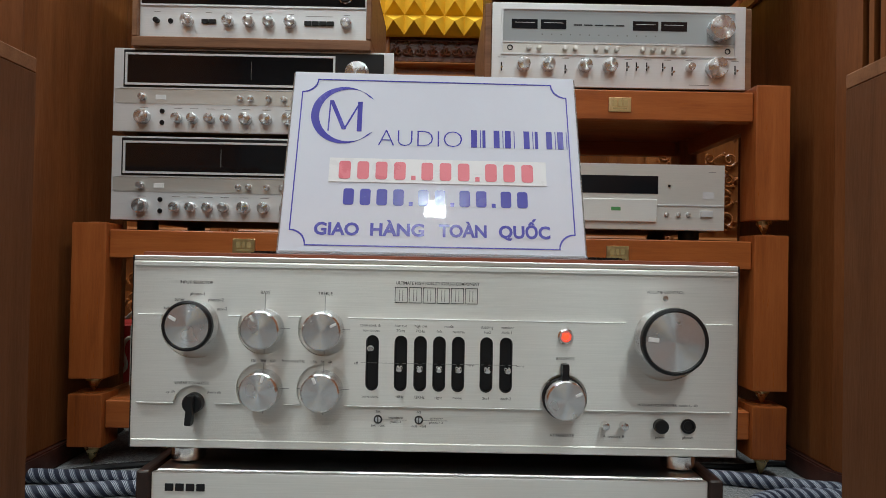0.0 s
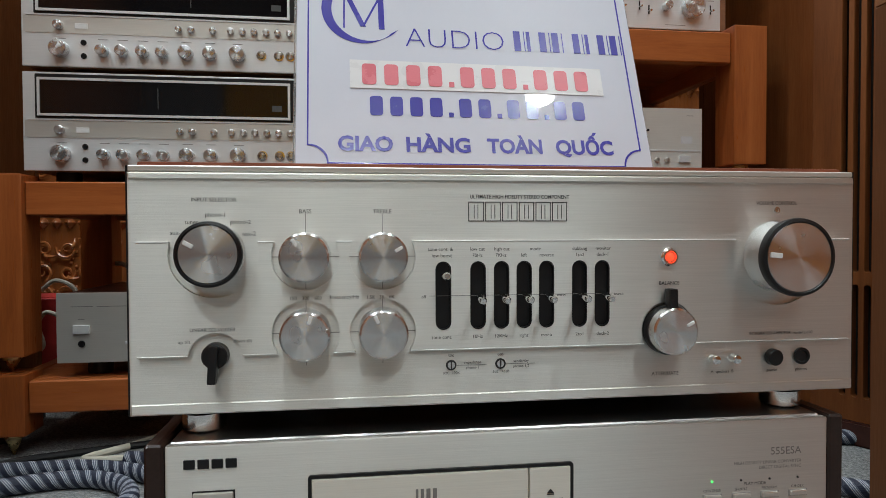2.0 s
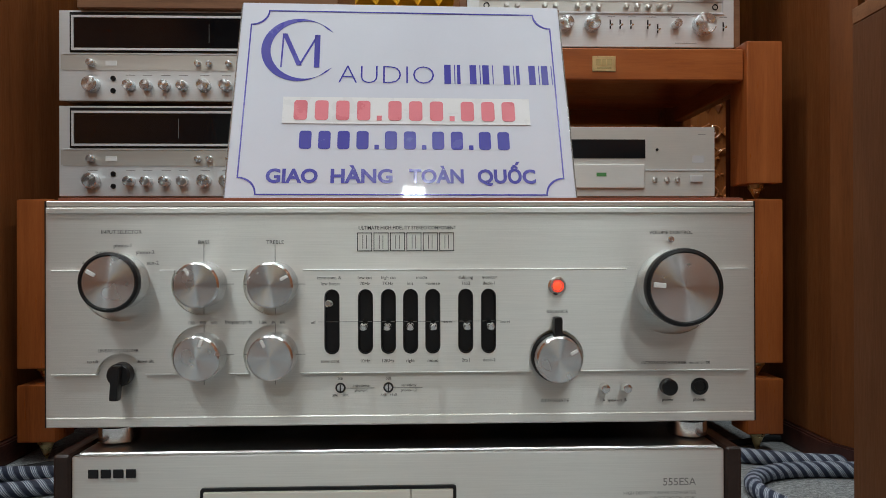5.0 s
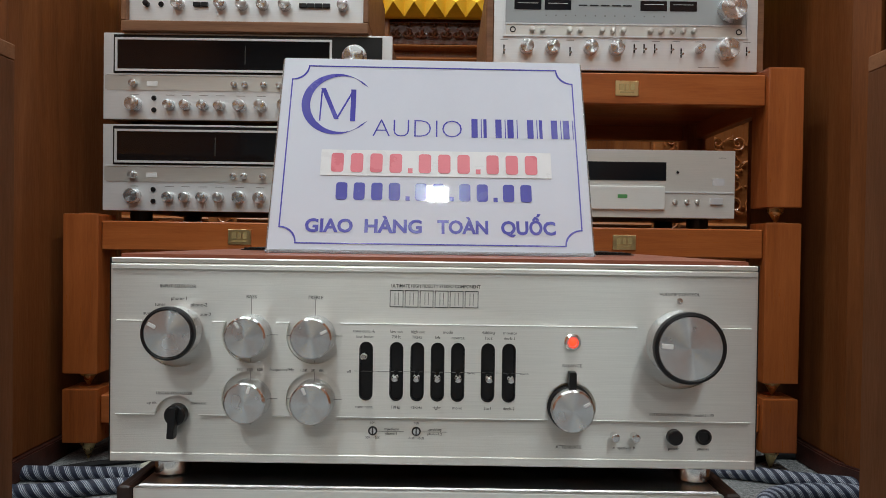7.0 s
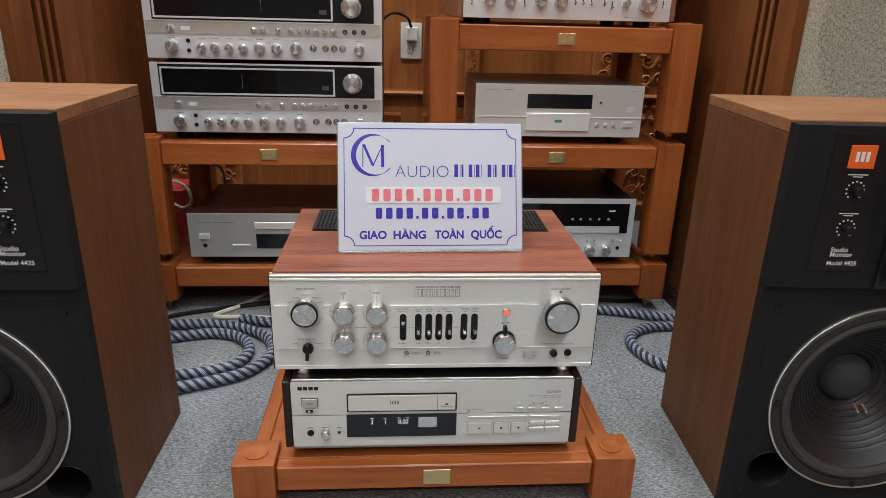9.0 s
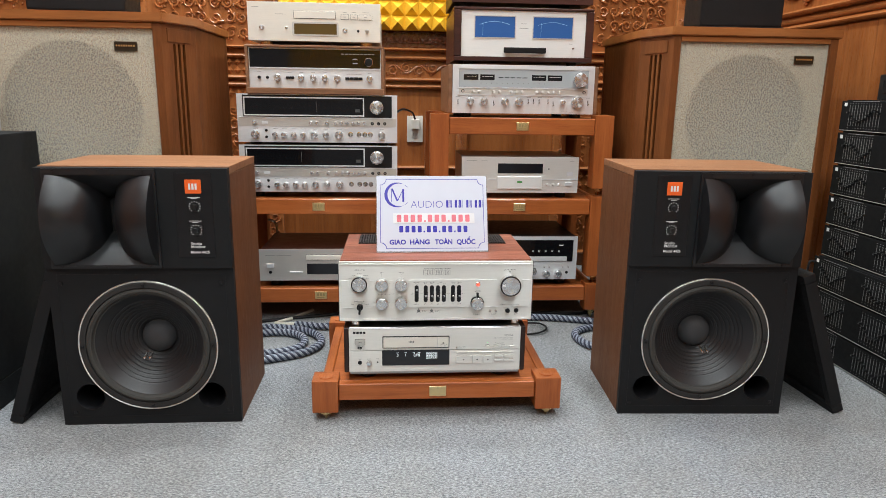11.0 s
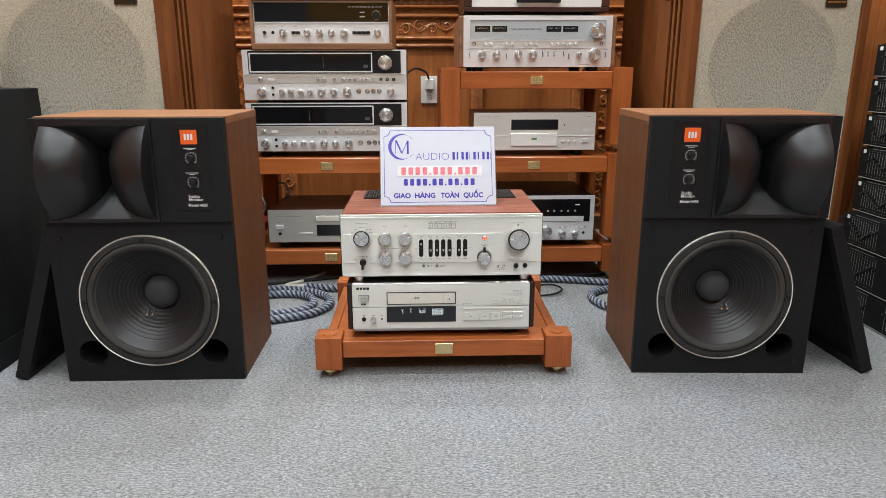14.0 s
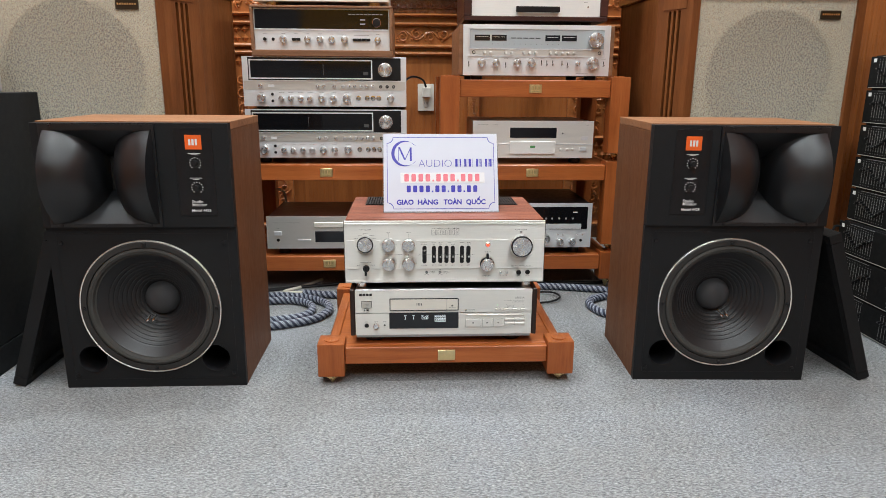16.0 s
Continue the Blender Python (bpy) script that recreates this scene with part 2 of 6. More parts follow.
# red paled towards pink: the haze of reflections is in the ink colour
SIGN_RED = surface("hazed_red_sign_ink", (0.68, 0.17, 0.21), 0.3, 0, 0.06)
SIGN_STRIP = surface("white_sticker", (0.70, 0.70, 0.715), 0.3, 0, 0.03)
CHERRY = wood("cherry_stained_rack_wood", (0.20, 0.046, 0.010), (0.37, 0.102, 0.024), (0.49, 0.155, 0.043))
CHERRY_Y = wood("cherry_stained_rack_wood_deep", (0.20, 0.046, 0.010), (0.37, 0.102, 0.024), (0.49, 0.155, 0.043), "y")
CHERRY_Z = wood("cherry_stained_rack_wood_upright", (0.17, 0.040, 0.009), (0.32, 0.086, 0.020), (0.44, 0.132, 0.036), "z")
ROSEWOOD = wood("red_rosewood_veneer", (0.085, 0.022, 0.012), (0.215, 0.066, 0.036), (0.32, 0.115, 0.066), "x", 0.4, 0.1, 1.5)
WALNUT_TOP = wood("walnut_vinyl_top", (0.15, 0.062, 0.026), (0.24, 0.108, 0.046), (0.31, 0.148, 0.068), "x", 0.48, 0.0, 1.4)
# darker than the top: the shade on the sides is in the colour
WALNUT_SHADED = wood("walnut_vinyl_shaded_side", (0.096, 0.037, 0.014), (0.128, 0.051, 0.020), (0.160, 0.066, 0.027), "z", 0.5, 0.0, 1.4, 0.2)
# one teak, two tones: uprights darkened for shade, top and rails lightened as lit
TEAK_SHADED = wood("oiled_teak_shaded", (0.105, 0.034, 0.009), (0.165, 0.054, 0.014), (0.225, 0.080, 0.023), "z", 0.5, 0.06, 1.0, 0.22)
TEAK_LIT = wood("oiled_teak_lit", (0.225, 0.076, 0.020), (0.32, 0.114, 0.031), (0.39, 0.152, 0.047), "x", 0.36, 0.2)
CASE_WOOD = wood("walnut_receiver_case", (0.13, 0.056, 0.026), (0.23, 0.11, 0.055), (0.31, 0.16, 0.085), "x", 0.45, 0.0, 1.6)
CHEEK_WOOD = wood("ebonised_side_cheek", (0.010, 0.006, 0.005), (0.022, 0.011, 0.008), (0.035, 0.017, 0.012), "y", 0.35, 0.1)
DARK_WOOD = wood("dark_mahogany_case", (0.022, 0.007, 0.005), (0.050, 0.016, 0.011), (0.075, 0.026, 0.018), "x", 0.35, 0.2)
PANEL_WOOD = wood("varnished_wall_panel", (0.18, 0.057, 0.016), (0.32, 0.108, 0.030), (0.43, 0.160, 0.049), "z", 0.28, 0.6)
TRIM_WOOD = wood("varnished_wall_moulding", (0.22, 0.075, 0.021), (0.37, 0.133, 0.040), (0.49, 0.195, 0.066), "x", 0.26, 0.6)
CARVED = surface("varnished_carving", (0.38, 0.130, 0.039), 0.26, 0, 0.35, 60, 0.2, 300, 0.08, 0.5)
CARVED_DARK = surface("dark_varnished_lattice", (0.14, 0.042, 0.018), 0.28, 0, 0.3, 60, 0.2, 300, 0.08, 0.5)
FOAM = surface("yellow_acoustic_foam", (0.86, 0.52, 0.025), 0.9, 0, 0.12, 30, 0.5, 500, 0.05)
# grey of the unseen south wall, chosen for what the metal fronts reflect
WHITE_WALL = surface("grey_wall_paint", (0.26, 0.26, 0.26), 0.7, 0, 0.04, 6, 0.1, 200)
CEILING_PAINT = surface("white_ceiling_paint", (0.80, 0.80, 0.78), 0.8, 0, 0.03, 6, 0.1, 200)
OUTLET_PLASTIC = surface("ivory_outlet_plastic", (0.66, 0.64, 0.58), 0.4, 0, 0.04)
GREY_PLASTIC = surface("warm_grey_plastic", (0.36, 0.35, 0.33), 0.5, 0, 0.08)
CORD_WHITE = surface("off_white_cable", (0.60, 0.57, 0.48), 0.5, 0, 0.06)
RED_CARD = surface("red_carton", (0.42, 0.03, 0.03), 0.45, 0, 0.1)
CARPET = carpet_material()
CLOTH = cloth_material()
BRAID = braid_material()
BAFFLE = surface("pale_baffle_board", (0.80, 0.74, 0.60), 0.8, 0, 0.06, 20)
LAMP_GLOW = glowing("lamp_diffuser", (1.0, 0.97, 0.92), 9.0)


# ---------------------------------------------------------------- mesh helpers
def box(bm, x0, x1, y0, y1, z0, z1, bevel=0.0, seg=1):
    r = bmesh.ops.create_cube(bm, size=1.0)
    vs = r["verts"]
    for v in vs:
        v.co = Vector((x0 + (v.co.x + 0.5) * (x1 - x0), y0 + (v.co.y + 0.5) * (y1 - y0), z0 + (v.co.z + 0.5) * (z1 - z0)))
    if bevel:
        es = list({e for v in vs for e in v.link_edges})
        made = bmesh.ops.bevel(bm, geom=es, offset=bevel, segments=seg, profile=0.7, affect="EDGES")
        rounds = set(made["faces"])
        for v in made["verts"]:
            for f in v.link_faces:
                if f not in rounds:
                    for e in f.edges:
                        e.smooth = False
    return bm


def lathe(bm, profile, c=(0, 0, 0), seg=32, axis="y"):
    """Turns (radius, reach) pairs about an axis through c; the reach goes to the front (-y) or up (z)."""
    rings = []
    for r, h in profile:
        ring = []
        for k in range(seg if r > 1e-6 else 1):
            a = 2 * math.pi * k / seg
            if axis == "y":
                co = (c[0] + r * math.cos(a), c[1] - h, c[2] + r * math.sin(a))
            else:
                co = (c[0] + r * math.cos(a), c[1] + r * math.sin(a), c[2] + h)
            ring.append(bm.verts.new(co))
        rings.append(ring)
    for a, b in zip(rings, rings[1:]):
        for k in range(seg):
            k2 = (k + 1) % seg
            quad = [a[k % len(a)], a[k2 % len(a)], b[k2 % len(b)], b[k % len(b)]]
            quad = list(dict.fromkeys(quad))
            if len(quad) > 2:
                bm.faces.new(quad)
    return bm


def slab(bm, loops, y0, y1):
    """A flat plate in the xz plane from y0 (front) to y1 (back), with an outline and holes given as loops of (x, z)."""
    edges, front = [], []
    for lp in loops:
        vs = [bm.verts.new((x, y0, z)) for x, z in lp]
        front.append(vs)
        edges += [bm.edges.new((vs[i - 1], vs[i])) for i in range(len(vs))]
    bmesh.ops.triangle_fill(bm, use_beauty=True, use_dissolve=False, edges=edges)
    for vs in front:
        back = [bm.verts.new((v.co.x, y1, v.co.z)) for v in vs]
        for i in range(len(vs)):
            bm.faces.new((vs[i - 1], vs[i], back[i], back[i - 1]))
    return bm


def arc(cx, cz, r, a0, a1, n=12):
    return [(cx + r * math.cos(radians(a0 + (a1 - a0) * i / n)), cz + r * math.sin(radians(a0 + (a1 - a0) * i / n))) for i in range(n + 1)]


def rounded(x0, x1, z0, z1, r, n=4):
    return arc(x1 - r, z1 - r, r, 0, 90, n) + arc(x0 + r, z1 - r, r, 90, 180, n) + arc(x0 + r, z0 + r, r, 180, 270, n) + arc(x1 - r, z0 + r, r, 270, 360, n)


def sweep(bm, pts, radius, seg=8, closed_ends=True, taper=None):
    """A tube along points, with u in metres along it and v round it."""
    uv = bm.loops.layers.uv.verify()
    pts = [Vector(p) for p in pts]
    rings, length, lens = [], 0.0, []
    side = None
    for i, p in enumerate(pts):
        d = (pts[min(i + 1, len(pts) - 1)] - pts[max(i - 1, 0)]).normalized()
        if side is None:
            side = d.cross(Vector((0, 0, 1)))
            if side.length < 1e-3:
                side = d.cross(Vector((1, 0, 0)))
        side = (side - d * side.dot(d)).normalized()
        up = side.cross(d)
        if i:
            length += (p - pts[i - 1]).length
        lens.append(length)
        r = radius * (taper(i / (len(pts) - 1)) if taper else 1.0)
        rings.append([bm.verts.new(p + (side * math.cos(2 * math.pi * k / seg) + up * math.sin(2 * math.pi * k / seg)) * r) for k in range(seg)])
    for i in range(len(rings) - 1):
        for k in range(seg):
            k2 = (k + 1) % seg
            f = bm.faces.new((rings[i][k], rings[i][k2], rings[i + 1][k2], rings[i + 1][k]))
            for lp, (u, w) in zip(f.loops, ((lens[i], k / seg), (lens[i], (k + 1) / seg), (lens[i + 1], (k + 1) / seg), (lens[i + 1], k / seg))):
                lp[uv].uv = (u, w)
    if closed_ends:
        bm.faces.new(rings[0])
        bm.faces.new(rings[-1])
    return bm


def smooth_path(pts, n=8):
    """A Catmull-Rom curve through points."""
    pts = [Vector(p) for p in pts]
    ext = [2 * pts[0] - pts[1]] + pts + [2 * pts[-1] - pts[-2]]
    out = []
    for i in range(1, len(ext) - 2):
        a, b, c, d = ext[i - 1 : i + 3]
        for k in range(n):
            t = k / n
            out.append(0.5 * (2 * b + (c - a) * t + (2 * a - 5 * b + 4 * c - d) * t * t + (3 * b - a - 3 * c + d) * t ** 3))
    return out + [pts[-1]]


def mesh_of(name, bm, material, crease=32):
    bmesh.ops.recalc_face_normals(bm, faces=bm.faces)
    for f in bm.faces:
        f.smooth = True
    for e in bm.edges:
        if e.is_manifold and e.calc_face_angle(0.0) > radians(crease):
            e.smooth = False
    me = bpy.data.meshes.new(name)
    bm.to_mesh(me)
    bm.free()
    me.materials.append(material)
    return me


def thing(name, label, category, loc=(0, 0, 0), rz=0.0, group="", kind=""):
    ob = new(name)
    ob.empty_display_size = 0.05
    ob.location, ob.rotation_euler = loc, (0, 0, radians(rz))
    return tagged(ob, label, category, group, kind)


def place(name, me, parent, loc=(0, 0, 0), rot=(0, 0, 0), label=""):
    ob = new(name, me)
    ob.parent = parent
    ob.location, ob.rotation_euler = loc, [radians(a) for a in rot]
    return tagged(ob, label)


def part(name, bm, material, parent=None, label="", loc=(0, 0, 0), rot=(0, 0, 0), crease=32):
    return place(name, mesh_of(name, bm, material, crease), parent, loc, rot, label)


def B(x0, x1, y0, y1, z0, z1, bevel=0.0, seg=1):
    return box(bmesh.new(), x0, x1, y0, y1, z0, z1, bevel, seg)


def writing(text, x, z, size, material, parent, y=0.0, align="CENTER", name="lettering", stretch=1.0, bold=0.0):
    """Flat letters that face the front (-y)."""
    cu = bpy.data.curves.new("letters", "FONT")
    cu.body, cu.size, cu.align_x, cu.align_y, cu.offset, cu.resolution_u = text, size, align, "CENTER", bold, 3
    tmp = new("letters", cu)
    me = bpy.data.meshes.new_from_object(tmp.evaluated_get(bpy.context.evaluated_depsgraph_get()))
    bpy.data.objects.remove(tmp)
    me.name = name
    me.materials.clear()
    me.materials.append(material)
    ob = place(name, me, parent, (x, y, z), (90, 0, 0))
    ob.scale = (stretch, 1, 1)
    return ob


def bars(parent, cells, z0, z1, y, material, name="printed_bars"):
    """Plain bars in place of writing: cells of (x0, x1)."""
    bm = bmesh.new()
    for x0, x1 in cells:
        box(bm, x0, x1, y - 0.0003, y, z0, z1)
    return part(name, bm, material, parent)


CACHE = {}


def knob(parent, x, z, y, r, depth, material=None, name="knob", ridged=False, pointer=None, skirt=0.0, dark_ring=False):
    """A turned knob whose axis points to the front, seated on a panel at y."""
    material = material or SPUN
    key = (round(r, 4), round(depth, 4), material.name, skirt, name)
    if key not in CACHE:
        b = min(0.0012, r * 0.12)
        prof = [(r * 1.02, 0), (r, depth * 0.3), (r * 0.985, depth - b), (r * 0.985 - b, depth), (r * 0.5, depth + 0.0002), (0, depth + 0.0003)]
        if skirt:
            prof = [(r * skirt, 0), (r * skirt, depth * 0.18), (r * 1.02, depth * 0.22)] + prof[1:]
        CACHE[key] = mesh_of(name, lathe(bmesh.new(), prof, seg=40 if r > 0.008 else 20), material)
    ob = place(name, CACHE[key], parent, (x, y, z))
    if dark_ring:
        part("grip_ring", lathe(bmesh.new(), [(r * 1.0, depth * 0.70), (r * 1.05, depth * 0.74), (r * 1.075, depth - 0.002), (r * 1.055, depth), (r * 0.975, depth + 0.0007), (r * 0.95, depth)], seg=48), BLACK, ob, "black rubber grip ring")
    if pointer is not None:
        a = radians(pointer)
        bm = B(-r * 0.07, r * 0.07, -0.0007, 0.0, r * 0.52, r * 0.86, 0.0003)
        p = part("pointer", bm, WHITE_INK, ob, loc=(0, -depth - 0.0001, 0), rot=(0, pointer, 0))
    return ob


def lever(parent, x, z, y, r=0.0018, length=0.012, tilt=0, material=None, name="lever"):
    key = ("lever", r, length, name)
    if key not in CACHE:
        CACHE[key] = mesh_of(name, lathe(bmesh.new(), [(r * 0.7, 0), (r * 0.7, length * 0.55), (r, length * 0.65), (r, length * 0.92), (r * 0.7, length), (0, length)], seg=14), material or CHROME)
    return place(name, CACHE[key], parent, (x, y, z), (tilt, 0, 0))


def jack(parent, x, z, y, r=0.004, name="jack", material=None):
    key = ("jack", r, name)
    if key not in CACHE:
        CACHE[key] = mesh_of(name, lathe(bmesh.new(), [(r, 0), (r, 0.0012), (r * 0.72, 0.0014), (r * 0.62, 0.0002), (0, 0.0002)], seg=20), material or BLACK)
    return place(name, CACHE[key], parent, (x, y, z))


def cord(name, label, pts, r, material, n=8, seg=8):
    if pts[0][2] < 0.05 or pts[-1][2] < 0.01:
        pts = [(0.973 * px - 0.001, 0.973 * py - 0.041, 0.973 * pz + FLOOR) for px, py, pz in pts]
    ob = part(name, sweep(bmesh.new(), smooth_path(pts, n), r, seg), material)
    return tagged(ob, label, "cable")


# ---------------------------------------------------------------- the room
def structure(name, bm, material, label, category):
    return tagged(part(name, bm, material, None, label), label, category, "", "structure")


X0, X1, Y0, Y1, TOP = ROOM["x0"], ROOM["x1"], ROOM["y0"], ROOM["y1"], ROOM["top"]
structure("floor", B(X0, X1, Y0, Y1, -0.1, FLOOR), CARPET, "grey flecked loop-pile carpet over the whole floor", "floor")
structure("ceiling", B(X0 - 0.15, X1 + 0.15, Y0 - 0.15, Y1 + 0.15, TOP, TOP + 0.1), CEILING_PAINT, "plain white painted ceiling with downlights", "ceiling")
back_wall = structure("wall_north", B(X0 - 0.15, X1 + 0.15, Y1, Y1 + 0.15, -0.1, TOP), PANEL_WOOD, "varnished reddish wooden wall with carved panels", "wall")
right_wall = structure("wall_east", B(X1, X1 + 0.15, Y0, Y1, -0.1, TOP), PANEL_WOOD, "varnished wooden plank wall with carved frieze", "wall")
structure("wall_west", B(X0 - 0.15, X0, Y0, Y1, -0.1, TOP), PANEL_WOOD, "varnished wooden side wall of the showroom", "wall")
# unseen wall that closes the room and tones reflections in knobs and panels
structure("wall_south", B(X0 - 0.15, X1 + 0.15, Y0 - 0.15, Y0, -0.1, TOP), WHITE_WALL, "plain grey wall out of view, its tone set for reflections", "wall")


def spiral(cx, cz, y, r, turns, start, hand=1, n=26):
    out = []
    for i in range(n + 1):
        t = i / n
        a = start + hand * turns * 2 * math.pi * t
        rr = r * (1 - 0.86 * t)
        out.append((cx + rr * math.cos(a), y - 0.006 * (1 - t), cz + rr * math.sin(a)))
    return out


def scroll_panel(bm, x0, x1, z0, z1, y, seed):
    """Carved tendrils: spirals, a wandering stem and leaf buds inside a rectangle, in low relief."""
    rnd = random.Random(seed)
    w, h = x1 - x0, z1 - z0
    long_z = h > w
    m = min(w, h)
    n = max(1, round(max(w, h) / (m * 0.9)))
    stem = []
    for i in range(n * 8 + 1):
        t = i / (n * 8)
        s = math.sin(t * n * math.pi) * m * 0.26
        stem.append(((x0 + x1) / 2 + s, y, z0 + h * (0.03 + 0.94 * t)) if long_z else (x0 + w * (0.03 + 0.94 * t), y, (z0 + z1) / 2 + s))
    sweep(bm, stem, m * 0.05, 6)
    for i in range(n):
        t = (i + 0.5) / n
        hand = 1 if i % 2 else -1
        if long_z:
            c = ((x0 + x1) / 2 - hand * m * 0.10, z0 + h * t)
        else:
            c = (x0 + w * t, (z0 + z1) / 2 + hand * m * 0.10)
        sweep(bm, spiral(c[0], c[1], y, m * 0.34, 1.4, rnd.uniform(0, 6.28), hand), m * 0.055, 6, taper=lambda q: 1.0 - 0.45 * q)
        for k in range(4):
            a = rnd.uniform(0, 6.28)
            r = m * rnd.uniform(0.28, 0.46)
            px = min(max(c[0] + r * math.cos(a), x0 + m * 0.06), x1 - m * 0.06)
            pz = min(max(c[1] + r * math.sin(a), z0 + m * 0.06), z1 - m * 0.06)
            lathe(bm, [(m * 0.075, 0), (m * 0.06, m * 0.05), (m * 0.03, m * 0.075), (0, m * 0.08)], (px, y + 0.002, pz), 7)


def scroll_field(bm, x0, x1, z0, z1, y, seed):
    """A carved field: small scrolls with leaves, cell by cell."""
    rnd = random.Random(seed)
    n, k = max(1, round((x1 - x0) / 0.058)), max(1, round((z1 - z0) / 0.058))
    sx, sz = (x1 - x0) / n, (z1 - z0) / k
    m = min(sx, sz)
    for i in range(n):
        for j in range(k):
            cx, cz_ = x0 + (i + 0.5) * sx, z0 + (j + 0.5) * sz
            hand = 1 if (i + j) % 2 else -1
            sweep(bm, spiral(cx + rnd.uniform(-0.1, 0.1) * m, cz_, y, m * rnd.uniform(0.36, 0.5), rnd.uniform(1.2, 1.7), rnd.uniform(0, 6.28), hand, 18), m * 0.075, 5, taper=lambda q: 1.0 - 0.45 * q)
            a = rnd.uniform(0, 6.28)
            leaf = [(cx + m * (0.2 + 0.45 * q) * math.cos(a + 0.9 * q), y - 0.008 * math.sin(3.1 * q), cz_ + m * (0.2 + 0.45 * q) * math.sin(a + 0.9 * q)) for q in (0, 0.2, 0.4, 0.6, 0.8, 1.0)]
            sweep(bm, leaf, m * 0.10, 5, taper=lambda q: 0.25 + 0.75 * math.sin(math.pi * min(0.98, q + 0.05)))
            for _ in range(3):
                a = rnd.uniform(0, 6.28)
                r = m * rnd.uniform(0.35, 0.55)
                lathe(bm, [(m * 0.09, 0), (m * 0.07, m * 0.06), (0, m * 0.10)], (cx + r * math.cos(a), y + 0.002, cz_ + r * math.sin(a)), 6)


def studs(bm, x0, x1, z0, z1, y, step, depth):
    """Rows of diamond-cut studs."""
    n, k = max(1, round((x1 - x0) / step)), max(1, round((z1 - z0) / step))
    sx, sz = (x1 - x0) / n, (z1 - z0) / k
    for i in range(n):
        for j in range(k):
            cx, cz = x0 + (i + 0.5) * sx, z0 + (j + 0.5) * sz
            t = bm.verts.new((cx, y - depth, cz))
            vs = [bm.verts.new((cx + a * sx * 0.46, y, cz + b * sz * 0.46)) for a, b in ((1, 0), (0, 1), (-1, 0), (0, -1))]
            for q in range(4):
                bm.faces.new((vs[q], vs[(q + 1) % 4], t))


def moulding(bm, x0, x1, z, y, h=0.022, d=0.022):
    """A horizontal moulding with a rounded nose and a fillet."""
    prof = [(0, -h / 2), (-d * 0.5, -h / 2), (-d * 0.9, -h * 0.25), (-d, 0.0), (-d * 0.85, h * 0.25), (-d * 0.45, h * 0.36), (-d * 0.45, h / 2), (0, h / 2)]
    a = [bm.verts.new((x0, y + p, z + q)) for p, q in prof]
    b = [bm.verts.new((x1, y + p, z + q)) for p, q in prof]
    for i in range(len(prof) - 1):
        bm.faces.new((a[i], a[i + 1], b[i + 1], b[i]))
    bm.faces.new(a)
    bm.faces.new(b)


WY = Y1  # face of the carved wall
PILASTERS = [(-1.24, -1.16), (-0.70, -0.615), (-0.215, -0.165), (0.175, 0.225), (0.625, 0.71), (1.16, 1.24)]
for i, (a, b) in enumerate(PILASTERS):
    p = part("pilaster", B(a, b, WY - 0.03, WY - 0.001, 0.0, 2.2, 0.004), TRIM_WOOD, back_wall)
    bm = bmesh.new()
    scroll_panel(bm, a + 0.008, b - 0.008, 0.95, 1.75, WY - 0.031, i + 5)
    scroll_panel(bm, a + 0.008, b - 0.008, 0.12, 0.84, WY - 0.031, i + 25)
    part("carving", bm, CARVED, p)
BAYS = [(X0 + 0.004, -1.24), (-1.16, -0.70), (-0.615, -0.215), (-0.165, 0.175), (0.225, 0.625), (0.71, 1.16), (1.24, X1 - 0.004)]
for i, (a, b) in enumerate(BAYS):
    bm = bmesh.new()
    for z in (0.10, 0.50, 0.862, 0.893, 0.985):
        moulding(bm, a, b, z, WY - 0.001, 0.020, 0.024)
    moulding(bm, a, b, 1.022, WY - 0.001, 0.016, 0.03)
    part("moulding", bm, TRIM_WOOD, back_wall)
    bm = bmesh.new()
    if i in (3,):
        box(bm, a, b, WY - 0.014, WY - 0.001, 1.032, 1.098)
        n = 9
        for k in range(n):
            cx = a + (k + 0.5) * (b - a) / n
            for s in (-1, 1):
                sweep(bm, spiral(cx + s * 0.008, 1.060, WY - 0.018, 0.015, 1.2, 1.57, s, 14), 0.003, 5)
            lathe(bm, [(0.006, 0), (0.004, 0.005), (0, 0.006)], (cx, WY - 0.016, 1.088), 6)
        moulding(bm, a, b, 1.095, WY - 0.014, 0.008, 0.006)
        part("lattice_band", bm, CARVED_DARK, back_wall)
        bm = bmesh.new()
        scroll_panel(bm, a + 0.02, b - 0.02, 0.905, 0.972, WY - 0.004, 3)
        lathe(bm, [(0.012, 0), (0.009, 0.006), (0, 0.008)], ((a + b) / 2, WY - 0.006, 0.978), 8)
        part("carving", bm, CARVED, back_wall)
    else:
        studs(bm, a + 0.01, b - 0.01, 0.905, 0.975, WY - 0.002, 0.034, 0.016)
        if i in (0, 1, 5, 6):
            studs(bm, a + 0.01, b - 0.01, 0.80, 0.85, WY - 0.002, 0.034, 0.016)
            studs(bm, a + 0.01, b - 0.01, 0.40, 0.485, WY - 0.002, 0.034, 0.016)
        part("stud_lattice", bm, CARVED, back_wall, crease=10)
        if i in (0, 1, 5, 6):
            bm = bmesh.new()
            scroll_field(bm, a + 0.03, b - 0.03, 1.05, 1.60, WY - 0.004, i + 50)
            scroll_field(bm, a + 0.03, b - 0.03, 0.13, 0.38, WY - 0.004, i + 60)
            scroll_field(bm, a + 0.03, b - 0.03, 0.53, 0.78, WY - 0.004, i + 70)
            part("carving", bm, CARVED, back_wall)

